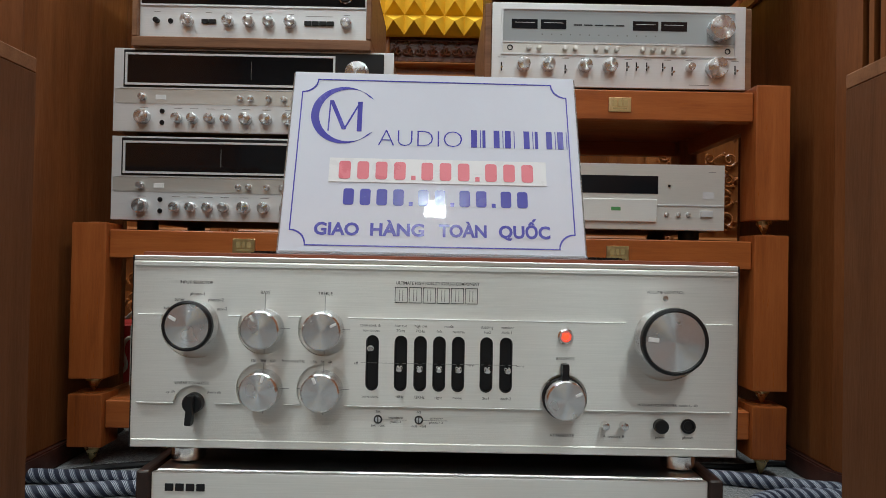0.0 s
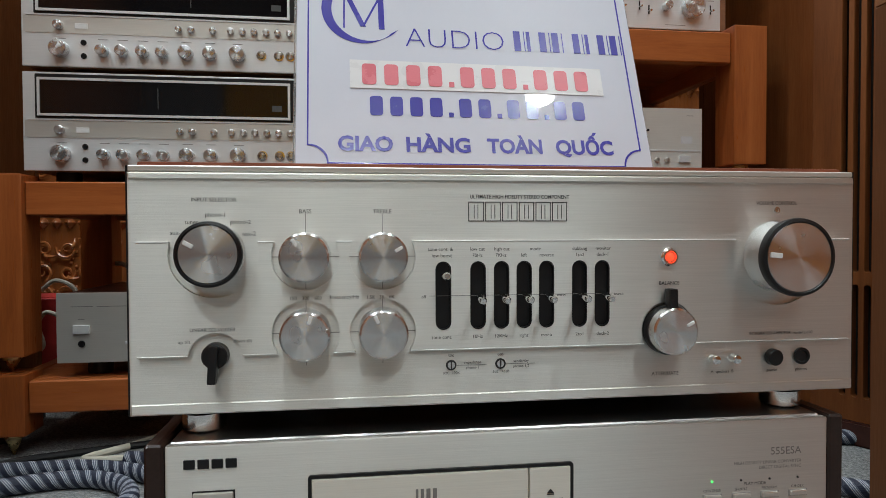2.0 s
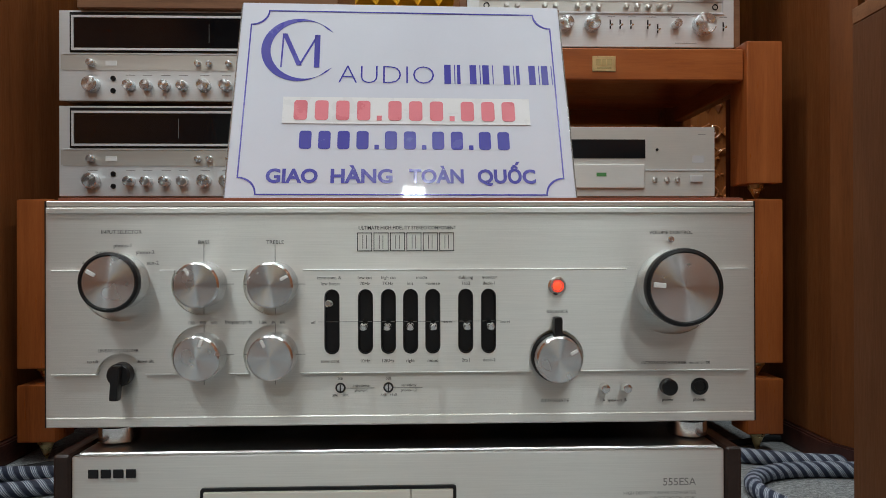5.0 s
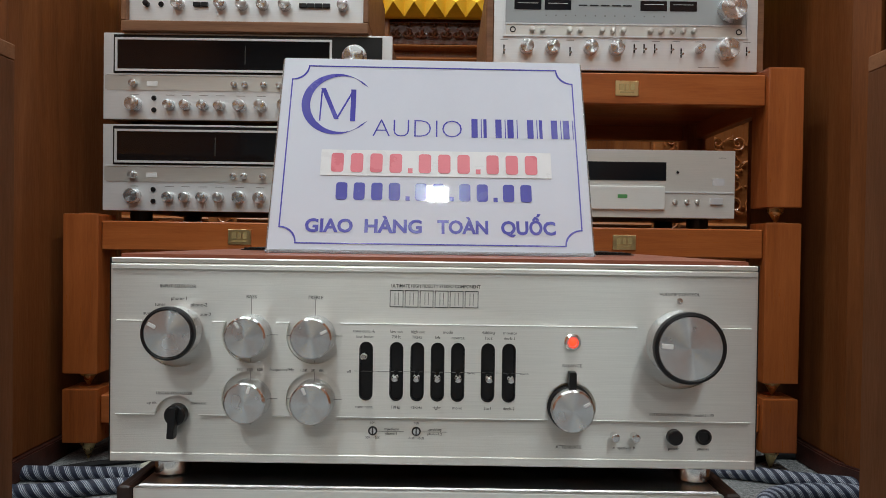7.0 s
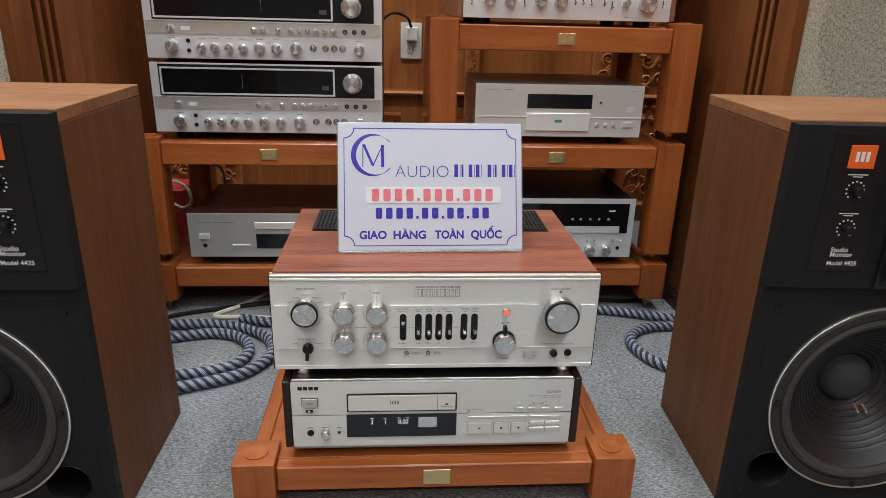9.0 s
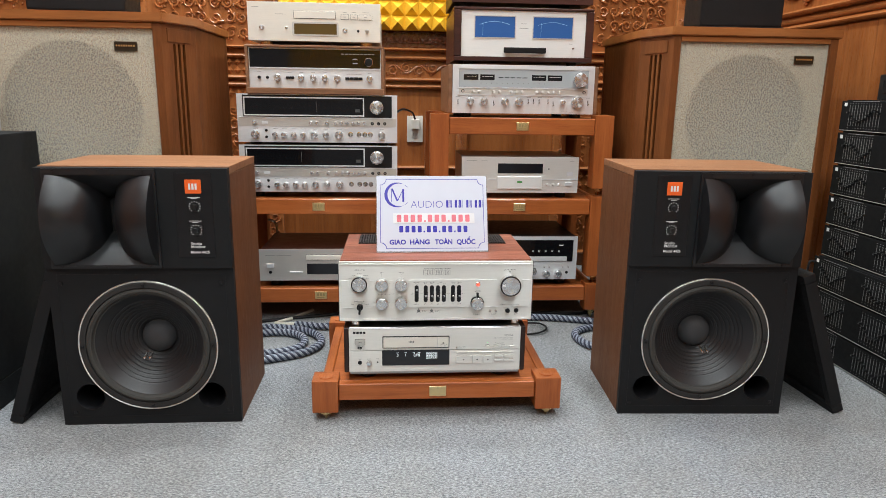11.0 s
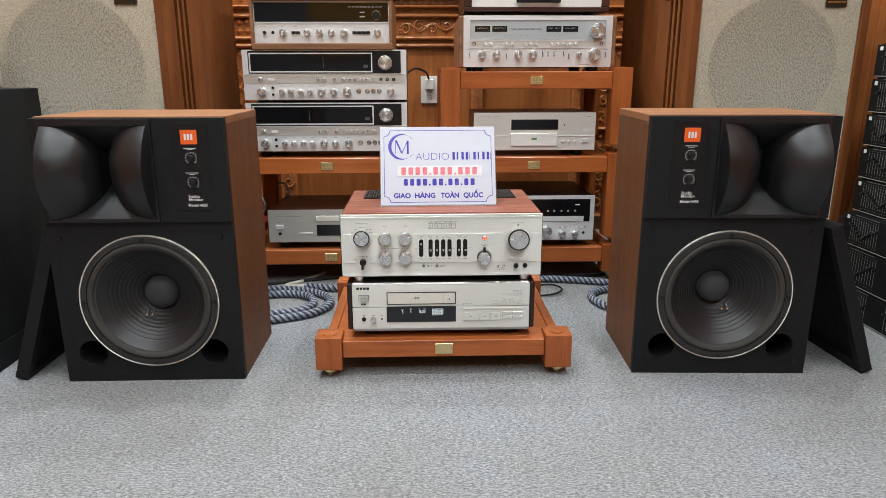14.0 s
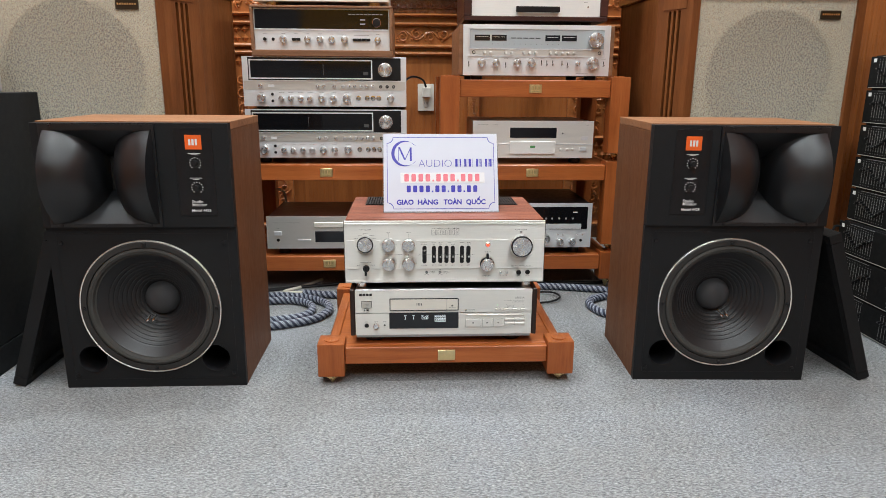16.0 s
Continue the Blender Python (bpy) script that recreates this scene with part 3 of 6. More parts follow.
# side wall: planks below, mouldings and a carved frieze above
for k in range(13):
    y = Y1 - 0.005 - k * 0.16
    part("plank", B(X1 - 0.012, X1 - 0.001, y - 0.157, y, 0.0, 1.09, 0.003), PANEL_WOOD, right_wall)
for z, d in ((1.105, 0.03), (1.135, 0.02), (1.165, 0.035), (1.36, 0.03)):
    bm = bmesh.new()
    moulding(bm, -0.612, 1.5, z, 0, 0.024, d)
    part("moulding", bm, TRIM_WOOD, right_wall, loc=(X1 - 0.001, 0.9, 0), rot=(0, 0, -90))
bm = bmesh.new()
scroll_panel(bm, -0.60, 1.45, 1.19, 1.34, 0, 91)
part("carving", bm, CARVED, right_wall, loc=(X1 - 0.004, 0.9, 0), rot=(0, 0, -90))


def foam_panel(x0, x1, z0, z1, y, facing=-1):
    t = thing("acoustic_foam_panel", "bright yellow pyramid acoustic foam fixed on wall", "foam", (x0, y, z0))
    bm = bmesh.new()
    box(bm, 0, x1 - x0, 0 if facing < 0 else -0.02, 0.02 if facing < 0 else 0, 0, z1 - z0)
    part("backing", bm, FOAM, t)
    bm = bmesh.new()
    n, k = round((x1 - x0) / 0.06), round((z1 - z0) / 0.06)
    sx, sz = (x1 - x0) / n, (z1 - z0) / k
    for i in range(n):
        for j in range(k):
            x, z = i * sx, j * sz
            v = [bm.verts.new(c) for c in ((x, 0, z), (x + sx, 0, z), (x + sx, 0, z + sz), (x, 0, z + sz), (x + sx / 2, facing * 0.042, z + sz / 2))]
            for q in range(4):
                bm.faces.new((v[q], v[(q + 1) % 4], v[4]))
    tagged(part("pyramid", bm, FOAM, t, crease=10), kind="stuff")
    return t


foam_panel(-0.60, 0.60, 1.09, 1.93, WY - 0.052)
foam_panel(-1.2, 0.9, 0.9, 2.1, Y0 + 0.025, 1)

for c in back_wall.children:
    c.location.z = -0.010

# mostly added lamps: rear and near rows brighten the wall and racks
for i, (x, y) in enumerate(LAMPS):
    t = thing("ceiling_light", "round recessed white ceiling downlight switched on, most of the set added unseen", "ceiling light", (x, y, TOP), group="ceiling downlights")
    part("trim_ring", lathe(bmesh.new(), [(0.115, 0), (0.115, -0.006), (0.085, -0.010), (0.08, -0.004), (0.08, 0)], seg=32, axis="z"), CEILING_PAINT, t)
    part("diffuser", lathe(bmesh.new(), [(0.08, -0.004), (0.04, -0.0055), (0, -0.006)], seg=32, axis="z"), LAMP_GLOW, t)
    ld = bpy.data.lights.new("downlight", "AREA")
    ld.shape, ld.size, ld.energy, ld.color, ld.spread = "DISK", 0.15, LAMP_WATTS, (0.93, 0.975, 1.0), radians(150)
    lo = new("downlight", ld)
    lo.location = (x, y, TOP - 0.012)
t = thing("panel_light", "square white ceiling panel light switched on", "ceiling light", (*PANEL_LAMP, TOP))
part("frame", B(-0.075, 0.075, -0.085, 0.085, -0.010, -0.0005, 0.002), CEILING_PAINT, t)
part("diffuser", B(-0.060, 0.060, -0.072, 0.072, -0.0125, -0.0102, 0.0005), LAMP_GLOW, t)
ld = bpy.data.lights.new("panel_lamp", "AREA")
ld.shape, ld.size, ld.energy, ld.color, ld.spread = "SQUARE", 0.12, LAMP_WATTS, (0.93, 0.975, 1.0), radians(150)
lo = new("panel_lamp", ld)
lo.location = (*PANEL_LAMP, TOP - 0.015)

# wall outlet with its plug
t = thing("wall_outlet", "ivory double wall outlet with ivory plug inserted", "outlet", (-0.013, WY - 0.035, 0.606))
part("cover_plate", B(-0.036, 0.036, 0.024, 0.034, 0.0, 0.118, 0.003, 2), OUTLET_PLASTIC, t)
for z in (0.034, 0.082):
    part("socket", lathe(bmesh.new(), [(0.017, 0), (0.017, 0.0015), (0.014, 0.0022), (0, 0.002)], (0, 0.0235, z), 20), OUTLET_PLASTIC, t)
bm = bmesh.new()
for x in (-0.006, 0.004):
    box(bm, x, x + 0.002, 0.0205, 0.0213, 0.030, 0.040)
part("socket_slots", bm, BLACK, t)
plug = thing("power_plug", "ivory moulded power plug pushed into the outlet", "plug", (-0.011, WY - 0.014, 0.687))
part("plug_body", B(-0.020, 0.020, -0.022, -0.0005, -0.022, 0.024, 0.007, 3), OUTLET_PLASTIC, plug)
cord("black_cable", "black power cord hanging from the outlet plug", [(-0.013, WY - 0.045, 0.711), (-0.03, WY - 0.065, 0.742), (-0.080, WY - 0.15, 0.752), (-0.125, WY - 0.30, 0.70), (-0.135, WY - 0.36, 0.58), (-0.13, WY - 0.36, 0.50)], 0.0045, BLACK)


# ---------------------------------------------------------------- racks
def spike(parent, x, y, z, h):
    part("spike", lathe(bmesh.new(), [(0.0, 0), (0.002, 0.002), (0.012, h * 0.72), (0.014, h * 0.75), (0.014, h), (0.0, h)], (x, y, z), 20, "z"), BRASS, parent, "turned brass cone spike")


def rack_tier(name, label, xc, yf, top, post_h, width=0.625, depth=0.46, beam=0.048, foot=0.028, board_drop=0.0, post=0.064, marked=True):
    """One tier of the modular stand: four posts on spikes, rails, a shelf board and a name plate."""
    z0 = top - post_h - foot
    t = thing(name, label, "rack", (xc, yf, z0))
    h, w = top - z0, width / 2
    for sx in (-1, 1):
        for y in (0.0, depth - post):
            x = sx * (w - post / 2)
            p = part("post", B(x - post / 2, x + post / 2, y, y + post, foot, h, 0.003, 2), CHERRY_Z, t)
            part("spike_cup", lathe(bmesh.new(), [(0.018, 0), (0.018, 0.0015), (0.014, 0.002), (0.010, 0.0008), (0, 0.0008)], (x, y + post / 2, h + 0.0002), 24, "z"), CHERRY_Y, p)
            spike(p, x, y + (post / 2 if marked or y > 0 else 0.017), 0.0, foot)
    zb = h - 0.012 - board_drop
    part("front_rail", B(-w + post + 0.0005, w - post - 0.0005, 0.010, 0.034, zb - beam, zb, 0.002), CHERRY, t)
    part("back_rail", B(-w + post + 0.0005, w - post - 0.0005, depth - 0.034, depth - 0.010, zb - beam, zb, 0.002), CHERRY, t)
    for sx in (-1, 1):
        x = sx * (w - post / 2)
        part("side_rail", B(x - 0.012, x + 0.012, post + 0.0005, depth - post - 0.0005, zb - beam, zb, 0.002), CHERRY_Y, t)
    part("shelf_board", B(-w + post * 0.5 + 0.013, w - post * 0.5 - 0.013, 0.0345, depth - 0.0345, zb - 0.022, zb, 0.001), CHERRY, t)
    pl = part("name_plate", B(-0.021, 0.021, 0.0078, 0.0098, zb - beam / 2 - 0.0135, zb - beam / 2 + 0.0135, 0.0006), GOLD_PLATE, t, "gilt metal name plate")
    if not marked:
        return t
    bm = bmesh.new()
    c = zb - beam / 2
    for x0, x1 in ((-0.014, -0.006), (-0.003, 0.003), (0.006, 0.014)):
        box(bm, x0, x1, 0.0074, 0.0078, c - 0.003, c + 0.008)
    box(bm, -0.013, 0.013, 0.0074, 0.0078, c - 0.009, c - 0.006)
    part("plate_mark", bm, PLATE_INK, pl)
    return t


# front stand with the amplifier stack
rack_tier("low_equipment_stand", "cherry-stained low wooden stand on brass spikes carrying the stack", 0.004, -0.038, 0.126, 0.083, width=0.620, depth=0.50, beam=0.043, foot=0.023, marked=False)
for xc in (-0.365, 0.333):
    rack_tier("rack_base_tier", "cherry-stained wooden rack base on brass spikes over carpet", xc, 0.708, 0.156, 0.098, width=0.632, beam=0.052, foot=0.038)
    rack_tier("rack_middle_tier", "cherry-stained wooden rack tier standing on the base tier", xc, 0.708, 0.474, 0.290, width=0.632, beam=0.053)
rack_tier("rack_upper_tier", "cherry-stained upper rack tier carrying receiver and amplifier", 0.333, 0.708, 0.754, 0.252, width=0.632, beam=0.056)


# ---------------------------------------------------------------- integrated amplifier
def capsule(cx, cz, hw, hh, n=8):
    return arc(cx, cz + hh - hw, hw, 0, 180, n) + arc(cx, cz - hh + hw, hw, 180, 360, n)


def edge_with_bites(x0, x1, z, bites, below=True):
    """Points along a horizontal edge from x0 to x1 with round bites taken out; bites are (x, z, r)."""
    out = [(x0, z)]
    for cx, cz, r in sorted(bites, key=lambda q: q[0]):
        d = math.sqrt(r * r - (z - cz) ** 2)
        a0, a1 = math.degrees(math.atan2(z - cz, -d)), math.degrees(math.atan2(z - cz, d))
        if below:
            out += arc(cx, cz, r, a0, a1 + 360 if a1 < a0 else a1, 24)
        else:
            out += arc(cx, cz, r, a0 + 360 if a0 < a1 else a0, a1, 24)
    return out + [(x1, z)]


AZ = 0.2565
amp = thing("integrated_amplifier", "silver brushed-aluminium integrated amplifier in a rosewood cabinet", "amplifier", (0, 0, AZ - 0.002))


def az(z):
    return z - AZ


W = 0.2375
PLATE_Y = -0.0028
part("front_panel", B(-W, W, 0.0, 0.008, az(0.2705), az(0.4165), 0.0008, 2), ALU, amp, "brushed champagne aluminium front panel")
part("top_lip", B(-W, W, 0.0005, 0.008, az(0.4168), az(0.4205), 0.0006), ALU_GREY, amp)
part("top_strip", B(-W + 0.0008, W - 0.0008, -0.0014, -0.0001, az(0.4122), az(0.4160), 0.0005), ALU, amp)
part("bottom_strip", B(-W + 0.0008, W - 0.0008, -0.0016, -0.0001, az(0.2712), az(0.2775), 0.0006), ALU, amp)
part("side_edge", B(-W - 0.0012, -W - 0.0001, 0.001, 0.010, az(0.2705), az(0.4205)), BLACK, amp)
part("side_edge", B(W + 0.0001, W + 0.0012, 0.001, 0.010, az(0.2705), az(0.4205)), BLACK, amp)
part("cabinet", B(-0.2345, 0.2345, 0.0085, 0.318, az(0.272), az(0.4235), 0.002, 2), ROSEWOOD, amp, "red rosewood veneered cabinet")
part("chassis_bottom", B(-0.215, 0.215, 0.02, 0.30, az(0.2665), az(0.2718)), BLACK, amp)
grille = part("ventilation_grille", B(-0.2, 0.2, 0.188, 0.306, az(0.4237), az(0.4247)), BLACK, amp, "black slotted ventilation grille")
bm = bmesh.new()
for i in range(58):
    x = -0.197 + i * 0.0068
    box(bm, x, x + 0.0036, 0.190, 0.304, az(0.4248), az(0.4264))
for j in range(12):
    y = 0.192 + j * 0.0098
    box(bm, -0.198, 0.198, y, y + 0.002, az(0.4248), az(0.4258))
part("grille_slats", bm, BLACK, grille)
for sx in (-1, 1):
    for y in (0.024, 0.28):
        part("foot", lathe(bmesh.new(), [(0.0, 0), (0.012, 0), (0.0135, 0.0012), (0.0135, 0.011), (0.0, 0.011)], (sx * 0.2, y, -0.0008), 28, "z"), CHROME, amp, "turned bright metal foot")

KN_IN, KN_VOL, KN_BAL, KN_LEQ = (-0.188, 0.3675), (0.1800, 0.3630), (0.1008, 0.3153), (-0.1875, 0.3072)
KN_TONE = [(-0.134, 0.3652), (-0.087, 0.3650), (-0.134, 0.3182), (-0.087, 0.3182)]
SLOTS = [(-0.0490, 0.352), (-0.0268, 0.3405), (-0.0116, 0.3405), (0.0032, 0.3405), (0.0180, 0.3405), (0.0400, 0.3405), (0.0553, 0.3405)]
PX0, PX1, PZ0, PZ1 = -0.2325, 0.2325, 0.3065, 0.3738
top_edge = edge_with_bites(PX0, PX1, PZ1, [(*KN_IN, 0.0265), (*KN_TONE[0], 0.0205), (*KN_TONE[1], 0.0205), (*KN_VOL, 0.033)])
bottom_edge = edge_with_bites(PX0, PX1, PZ0, [(KN_LEQ[0], 0.3040, 0.0160), (*KN_TONE[2], 0.0205), (*KN_TONE[3], 0.0205), (*KN_BAL, 0.0185)], False)
outline = top_edge + bottom_edge[::-1]
loops = [[(x, az(z)) for x, z in outline]]
for x, _ in SLOTS:
    loops.append([(px, az(pz)) for px, pz in capsule(x, 0.3400, 0.0048, 0.0214)])
part("raised_plate", slab(bmesh.new(), loops, PLATE_Y, 0.0), ALU, amp, "raised aluminium plate with round bites")
# thin pale strips added as the highlight along the plate's straight edges
bites = {True: [(KN_IN[0], KN_IN[1], 0.0265), (*KN_TONE[0], 0.0205), (*KN_TONE[1], 0.0205), (*KN_VOL, 0.033)], False: [(KN_LEQ[0], 0.3040, 0.0160), (*KN_TONE[2], 0.0205), (*KN_TONE[3], 0.0205), (*KN_BAL, 0.0185)]}
for upper, row in bites.items():
    z, x = (PZ1 if upper else PZ0), PX0
    for cx, cz_, r in sorted(row) + [(PX1 + 0.01, z, 0.01)]:
        d = math.sqrt(max(0.0, r * r - (z - cz_) ** 2))
        part("plate_edge", B(x, cx - d, PLATE_Y - 0.0002, -0.0002, az(z + 0.0001), az(z + 0.0011), 0.0003) if upper else B(x, cx - d, PLATE_Y - 0.0002, -0.0002, az(z - 0.0009), az(z - 0.0001), 0.0003), ALU_HIGHLIGHT, amp, "pale strip standing in for the highlight on the plate's edge")
        x = cx + d
for (x, lz) in SLOTS:
    bm = bmesh.new()
    slab(bm, [[(px, az(pz)) for px, pz in capsule(x, 0.3400, 0.0050, 0.0216)], [(px, az(pz)) for px, pz in capsule(x, 0.3400, 0.0044, 0.0209)]], PLATE_Y - 0.0003, -0.0002)
    slab(bm, [[(px, az(pz)) for px, pz in capsule(x, 0.3400, 0.0046, 0.0212)]], -0.0003, -0.0001)
    s = part("slot", bm, BLACK, amp, "black recessed switch slot")
    lever(s, x, az(lz), -0.0003, 0.0024, 0.0205, 8 if lz < 0.35 else -4, CHROME, "toggle_lever")
part("guide_line", B(-0.058, 0.064, PLATE_Y - 0.0002, PLATE_Y - 0.00005, az(0.3398), az(0.3401)), INK_GREY, amp)

knob(amp, KN_IN[0], az(KN_IN[1]), -0.0002, 0.0180, 0.019, SPUN, "input_selector_knob", pointer=-62, dark_ring=True)
knob(amp, KN_VOL[0], az(KN_VOL[1]), -0.0002, 0.0238, 0.0240, SPUN, "volume_knob", pointer=-85, dark_ring=True)
for (x, z), p in zip(KN_TONE, (-32, 62, 18, -25)):
    knob(amp, x, az(z), -0.0002, 0.0150, 0.017, SPUN, "tone_knob", pointer=p)
bal = knob(amp, KN_BAL[0], az(KN_BAL[1]), -0.0002, 0.0155, 0.0150, SPUN, "balance_knob", pointer=62)
ring = part("balance_ring", lathe(bmesh.new(), [(0.0166, 0), (0.0166, 0.005), (0.0160, 0.0062), (0.0152, 0.0062)], (KN_BAL[0], -0.0002, az(KN_BAL[1])), 40), BLACK, amp, "black balance ring")
part("balance_lever", B(KN_BAL[0] - 0.0028, KN_BAL[0] + 0.0028, -0.012, -0.003, az(KN_BAL[1]) + 0.013, az(KN_BAL[1]) + 0.0275, 0.0018, 2), BLACK, ring)
leq = knob(amp, KN_LEQ[0], az(KN_LEQ[1]) - 0.001, -0.0002, 0.0078, 0.007, BLACK, "equalizer_knob")
part("lever_bar", B(-0.0027, 0.0027, -0.0120, -0.0045, -0.0160, 0.0068, 0.0018, 2), BLACK, leq, rot=(0, 4, 0))
led = part("led_bezel", lathe(bmesh.new(), [(0.0062, 0), (0.0062, 0.001), (0.005, 0.0022), (0.0042, 0.0022), (0.0036, 0.0008), (0, 0.0008)], (0.1015, PLATE_Y, az(0.3632)), 28), CHROME, amp, "bright ring round the red lamp")
part("pilot_lamp", lathe(bmesh.new(), [(0.0031, 0.0008), (0.0027, 0.0020), (0.0014, 0.0027), (0, 0.0029)], (0.1015, PLATE_Y, az(0.3632)), 20), RED_LED, led, "lit red pilot lamp")
for x in (0.1335, 0.1482):
    knob(amp, x, az(0.2945), -0.0002, 0.0030, 0.007, CHROME, "speaker_button")
knob(amp, 0.1775, az(0.2945), -0.0002, 0.0056, 0.005, BLACK, "power_button")
jack(amp, 0.1992, az(0.2945), -0.0002, 0.0058, "phones_jack")
for x in (-0.0438, -0.0118):
    s = part("trim_screw", lathe(bmesh.new(), [(0.0034, 0), (0.0034, 0.0004), (0.0028, 0.0005), (0.0026, 0.0002), (0, 0.0002)], (x, -0.0002, az(0.2956)), 20), INK, amp)
    part("screw_head", lathe(bmesh.new(), [(0.0025, 0), (0.0023, 0.0006), (0, 0.0007)], (x, -0.0003, az(0.2956)), 16), CHROME, s)
    part("screw_slot", B(x - 0.0004, x + 0.0004, -0.0013, -0.0008, az(0.2934), az(0.2978)), INK, s)

for s, x, z, h in (
    ("INPUT SELECTOR", -0.188, 0.4035, 0.0034), ("phono-1", -0.187, 0.3945, 0.0036), ("tuner", -0.2010, 0.3900, 0.0036), ("aux-1", -0.2095, 0.3835, 0.0036),
    ("phono-2", -0.1725, 0.3900, 0.0036), ("aux-2", -0.1675, 0.3830, 0.0036), ("BASS", -0.134, 0.3965, 0.0036), ("TREBLE", -0.087, 0.3965, 0.0036),
    ("VOLUME CONTROL", 0.180, 0.4025, 0.0033),
):
    writing(s, x, az(z - 0.0036), h, INK, amp, -0.0003)
for s, x, z, h in (
    ("150", -0.1415, 0.3436, 0.0033), ("300", -0.134, 0.3436, 0.0033), ("600", -0.1265, 0.3436, 0.0033), ("frequency/Hz", -0.1105, 0.3440, 0.0036),
    ("1.5K", -0.0945, 0.3436, 0.0033), ("3K", -0.0875, 0.3436, 0.0033), ("6K", -0.0815, 0.3436, 0.0033), ("LINEAR EQUALIZER", -0.189, 0.3255, 0.0033),
    ("up tilt", -0.2055, 0.3185, 0.0033), ("down tilt", -0.1715, 0.3185, 0.0033), ("off", -0.0615, 0.3433, 0.0031), ("stereo", 0.0278, 0.3433, 0.0026), ("source", 0.0665, 0.3433, 0.0026),
    ("tone cont. &", -0.0508, 0.3730, 0.0034), ("low boost", -0.0500, 0.3690, 0.0034), ("low cut", -0.0272, 0.3730, 0.0034), ("70Hz", -0.0272, 0.3690, 0.0034),
    ("high cut", -0.0115, 0.3730, 0.0034), ("7KHz", -0.0120, 0.3690, 0.0034), ("mode", 0.0105, 0.3730, 0.0034), ("left", 0.0030, 0.3690, 0.0034), ("reverse", 0.0180, 0.3690, 0.0034),
    ("dubbing", 0.0400, 0.3730, 0.0034), ("1to2", 0.0402, 0.3690, 0.0034), ("monitor", 0.0560, 0.3730, 0.0034), ("deck-1", 0.0557, 0.3690, 0.0034),
    ("tone cont.", -0.0500, 0.3176, 0.0034), ("10Hz", -0.0272, 0.3176, 0.0034), ("12KHz", -0.0120, 0.3176, 0.0034), ("right", 0.0030, 0.3176, 0.0034), ("mono", 0.0180, 0.3176, 0.0034),
    ("2to1", 0.0402, 0.3176, 0.0034), ("deck-2", 0.0557, 0.3176, 0.0034), ("BALANCE", 0.1015, 0.3497, 0.0036), ("INTEGRATED AMPLIFIER  model L-100", 0.182, 0.3148, 0.0031),
):
    writing(s, x, az(z - 0.0038), h * 0.92, INK, amp, PLATE_Y - 0.0002)
for s, x, z, h in (
    ("ATTENUATE", 0.1003, 0.2885, 0.0034), ("A  speakers  B", 0.141, 0.2885, 0.0028), ("power", 0.1775, 0.2885, 0.0030), ("phones", 0.1992, 0.2885, 0.0030),
    ("impedance", -0.0300, 0.3000, 0.0026), ("phono-1", -0.0300, 0.2966, 0.0026), ("sensitivity", 0.0018, 0.3000, 0.0026), ("phono-1,2", 0.0018, 0.2966, 0.0026),
    ("50K", -0.0438, 0.3045, 0.0024), ("30K   100K", -0.0438, 0.2935, 0.0024), ("0dB", -0.0118, 0.3045, 0.0024), ("-5dB   +5dB", -0.0118, 0.2935, 0.0024),
):
    writing(s, x, az(z - 0.0030), h, INK, amp, -0.0003)
writing("ULTIMATE HIGH FIDELITY STEREO COMPONENT", 0.0012, az(0.4024), 0.0034, INK, amp, -0.0003, stretch=0.88, bold=0.00004)
# outlined maker's mark as six plain frames
for i in range(6):
    bm = bmesh.new()
    x0, x1 = -0.0325 + i * 0.0110, -0.0225 + i * 0.0110
    slab(bm, [[(x0, az(0.3868)), (x1, az(0.3868)), (x1, az(0.3993)), (x0, az(0.3993))], [(x0 + 0.0005, az(0.3873)), (x1 - 0.0005, az(0.3873)), (x1 - 0.0005, az(0.3988)), (x0 + 0.0005, az(0.3988))]], -0.0003, -0.0001)
    xm = (x0 + x1) / 2
    for dx in (-0.0012, 0.0012):
        box(bm, xm + dx - 0.0002, xm + dx + 0.0002, -0.0003, -0.0001, az(0.3885), az(0.3975))
    part("maker_mark", bm, INK, amp, "outlined frame of the maker's mark")
bm = bmesh.new()
for x, z in KN_TONE:
    box(bm, x - 0.0002, x + 0.0002, -0.0003, -0.0001, az(z + 0.0135), az(z + 0.0265 if z > 0.35 else z + 0.0205))
    box(bm, x - 0.0002, x + 0.0002, -0.0003, -0.0001, az(z - 0.020), az(z - 0.0135))
    for s in (-1, 1):
        box(bm, min(x + s * 0.0205, x + s * 0.0145), max(x + s * 0.0205, x + s * 0.0145), -0.0003, -0.0001, az(z) - 0.0002, az(z) + 0.0002)
for x in (-0.0405, -0.0085):
    box(bm, x, x + 0.0195, -0.0003, -0.0001, az(0.2951), az(0.2954))
tagged(part("dial_mark", bm, INK_GREY, amp), kind="stuff")
part("touch_sensor", lathe(bmesh.new(), [(0.0021, 0), (0.0021, 0.0008), (0.0014, 0.0009), (0.0012, 0.0002), (0, 0.0002)], (0.180, -0.0002, az(0.3942)), 16), CHROME, amp)
bm = bmesh.new()
for q in ((0.222, 0.3165), (0.2245, 0.3165)):
    box(bm, q[0], q[0] + 0.0003, -0.0022, -0.0019, az(q[1]), az(q[1] + 0.006))
part("corner_emblem", bm, WHITE_INK, amp)


# ---------------------------------------------------------------- compact disc player under the amplifier
CZ = 0.1165
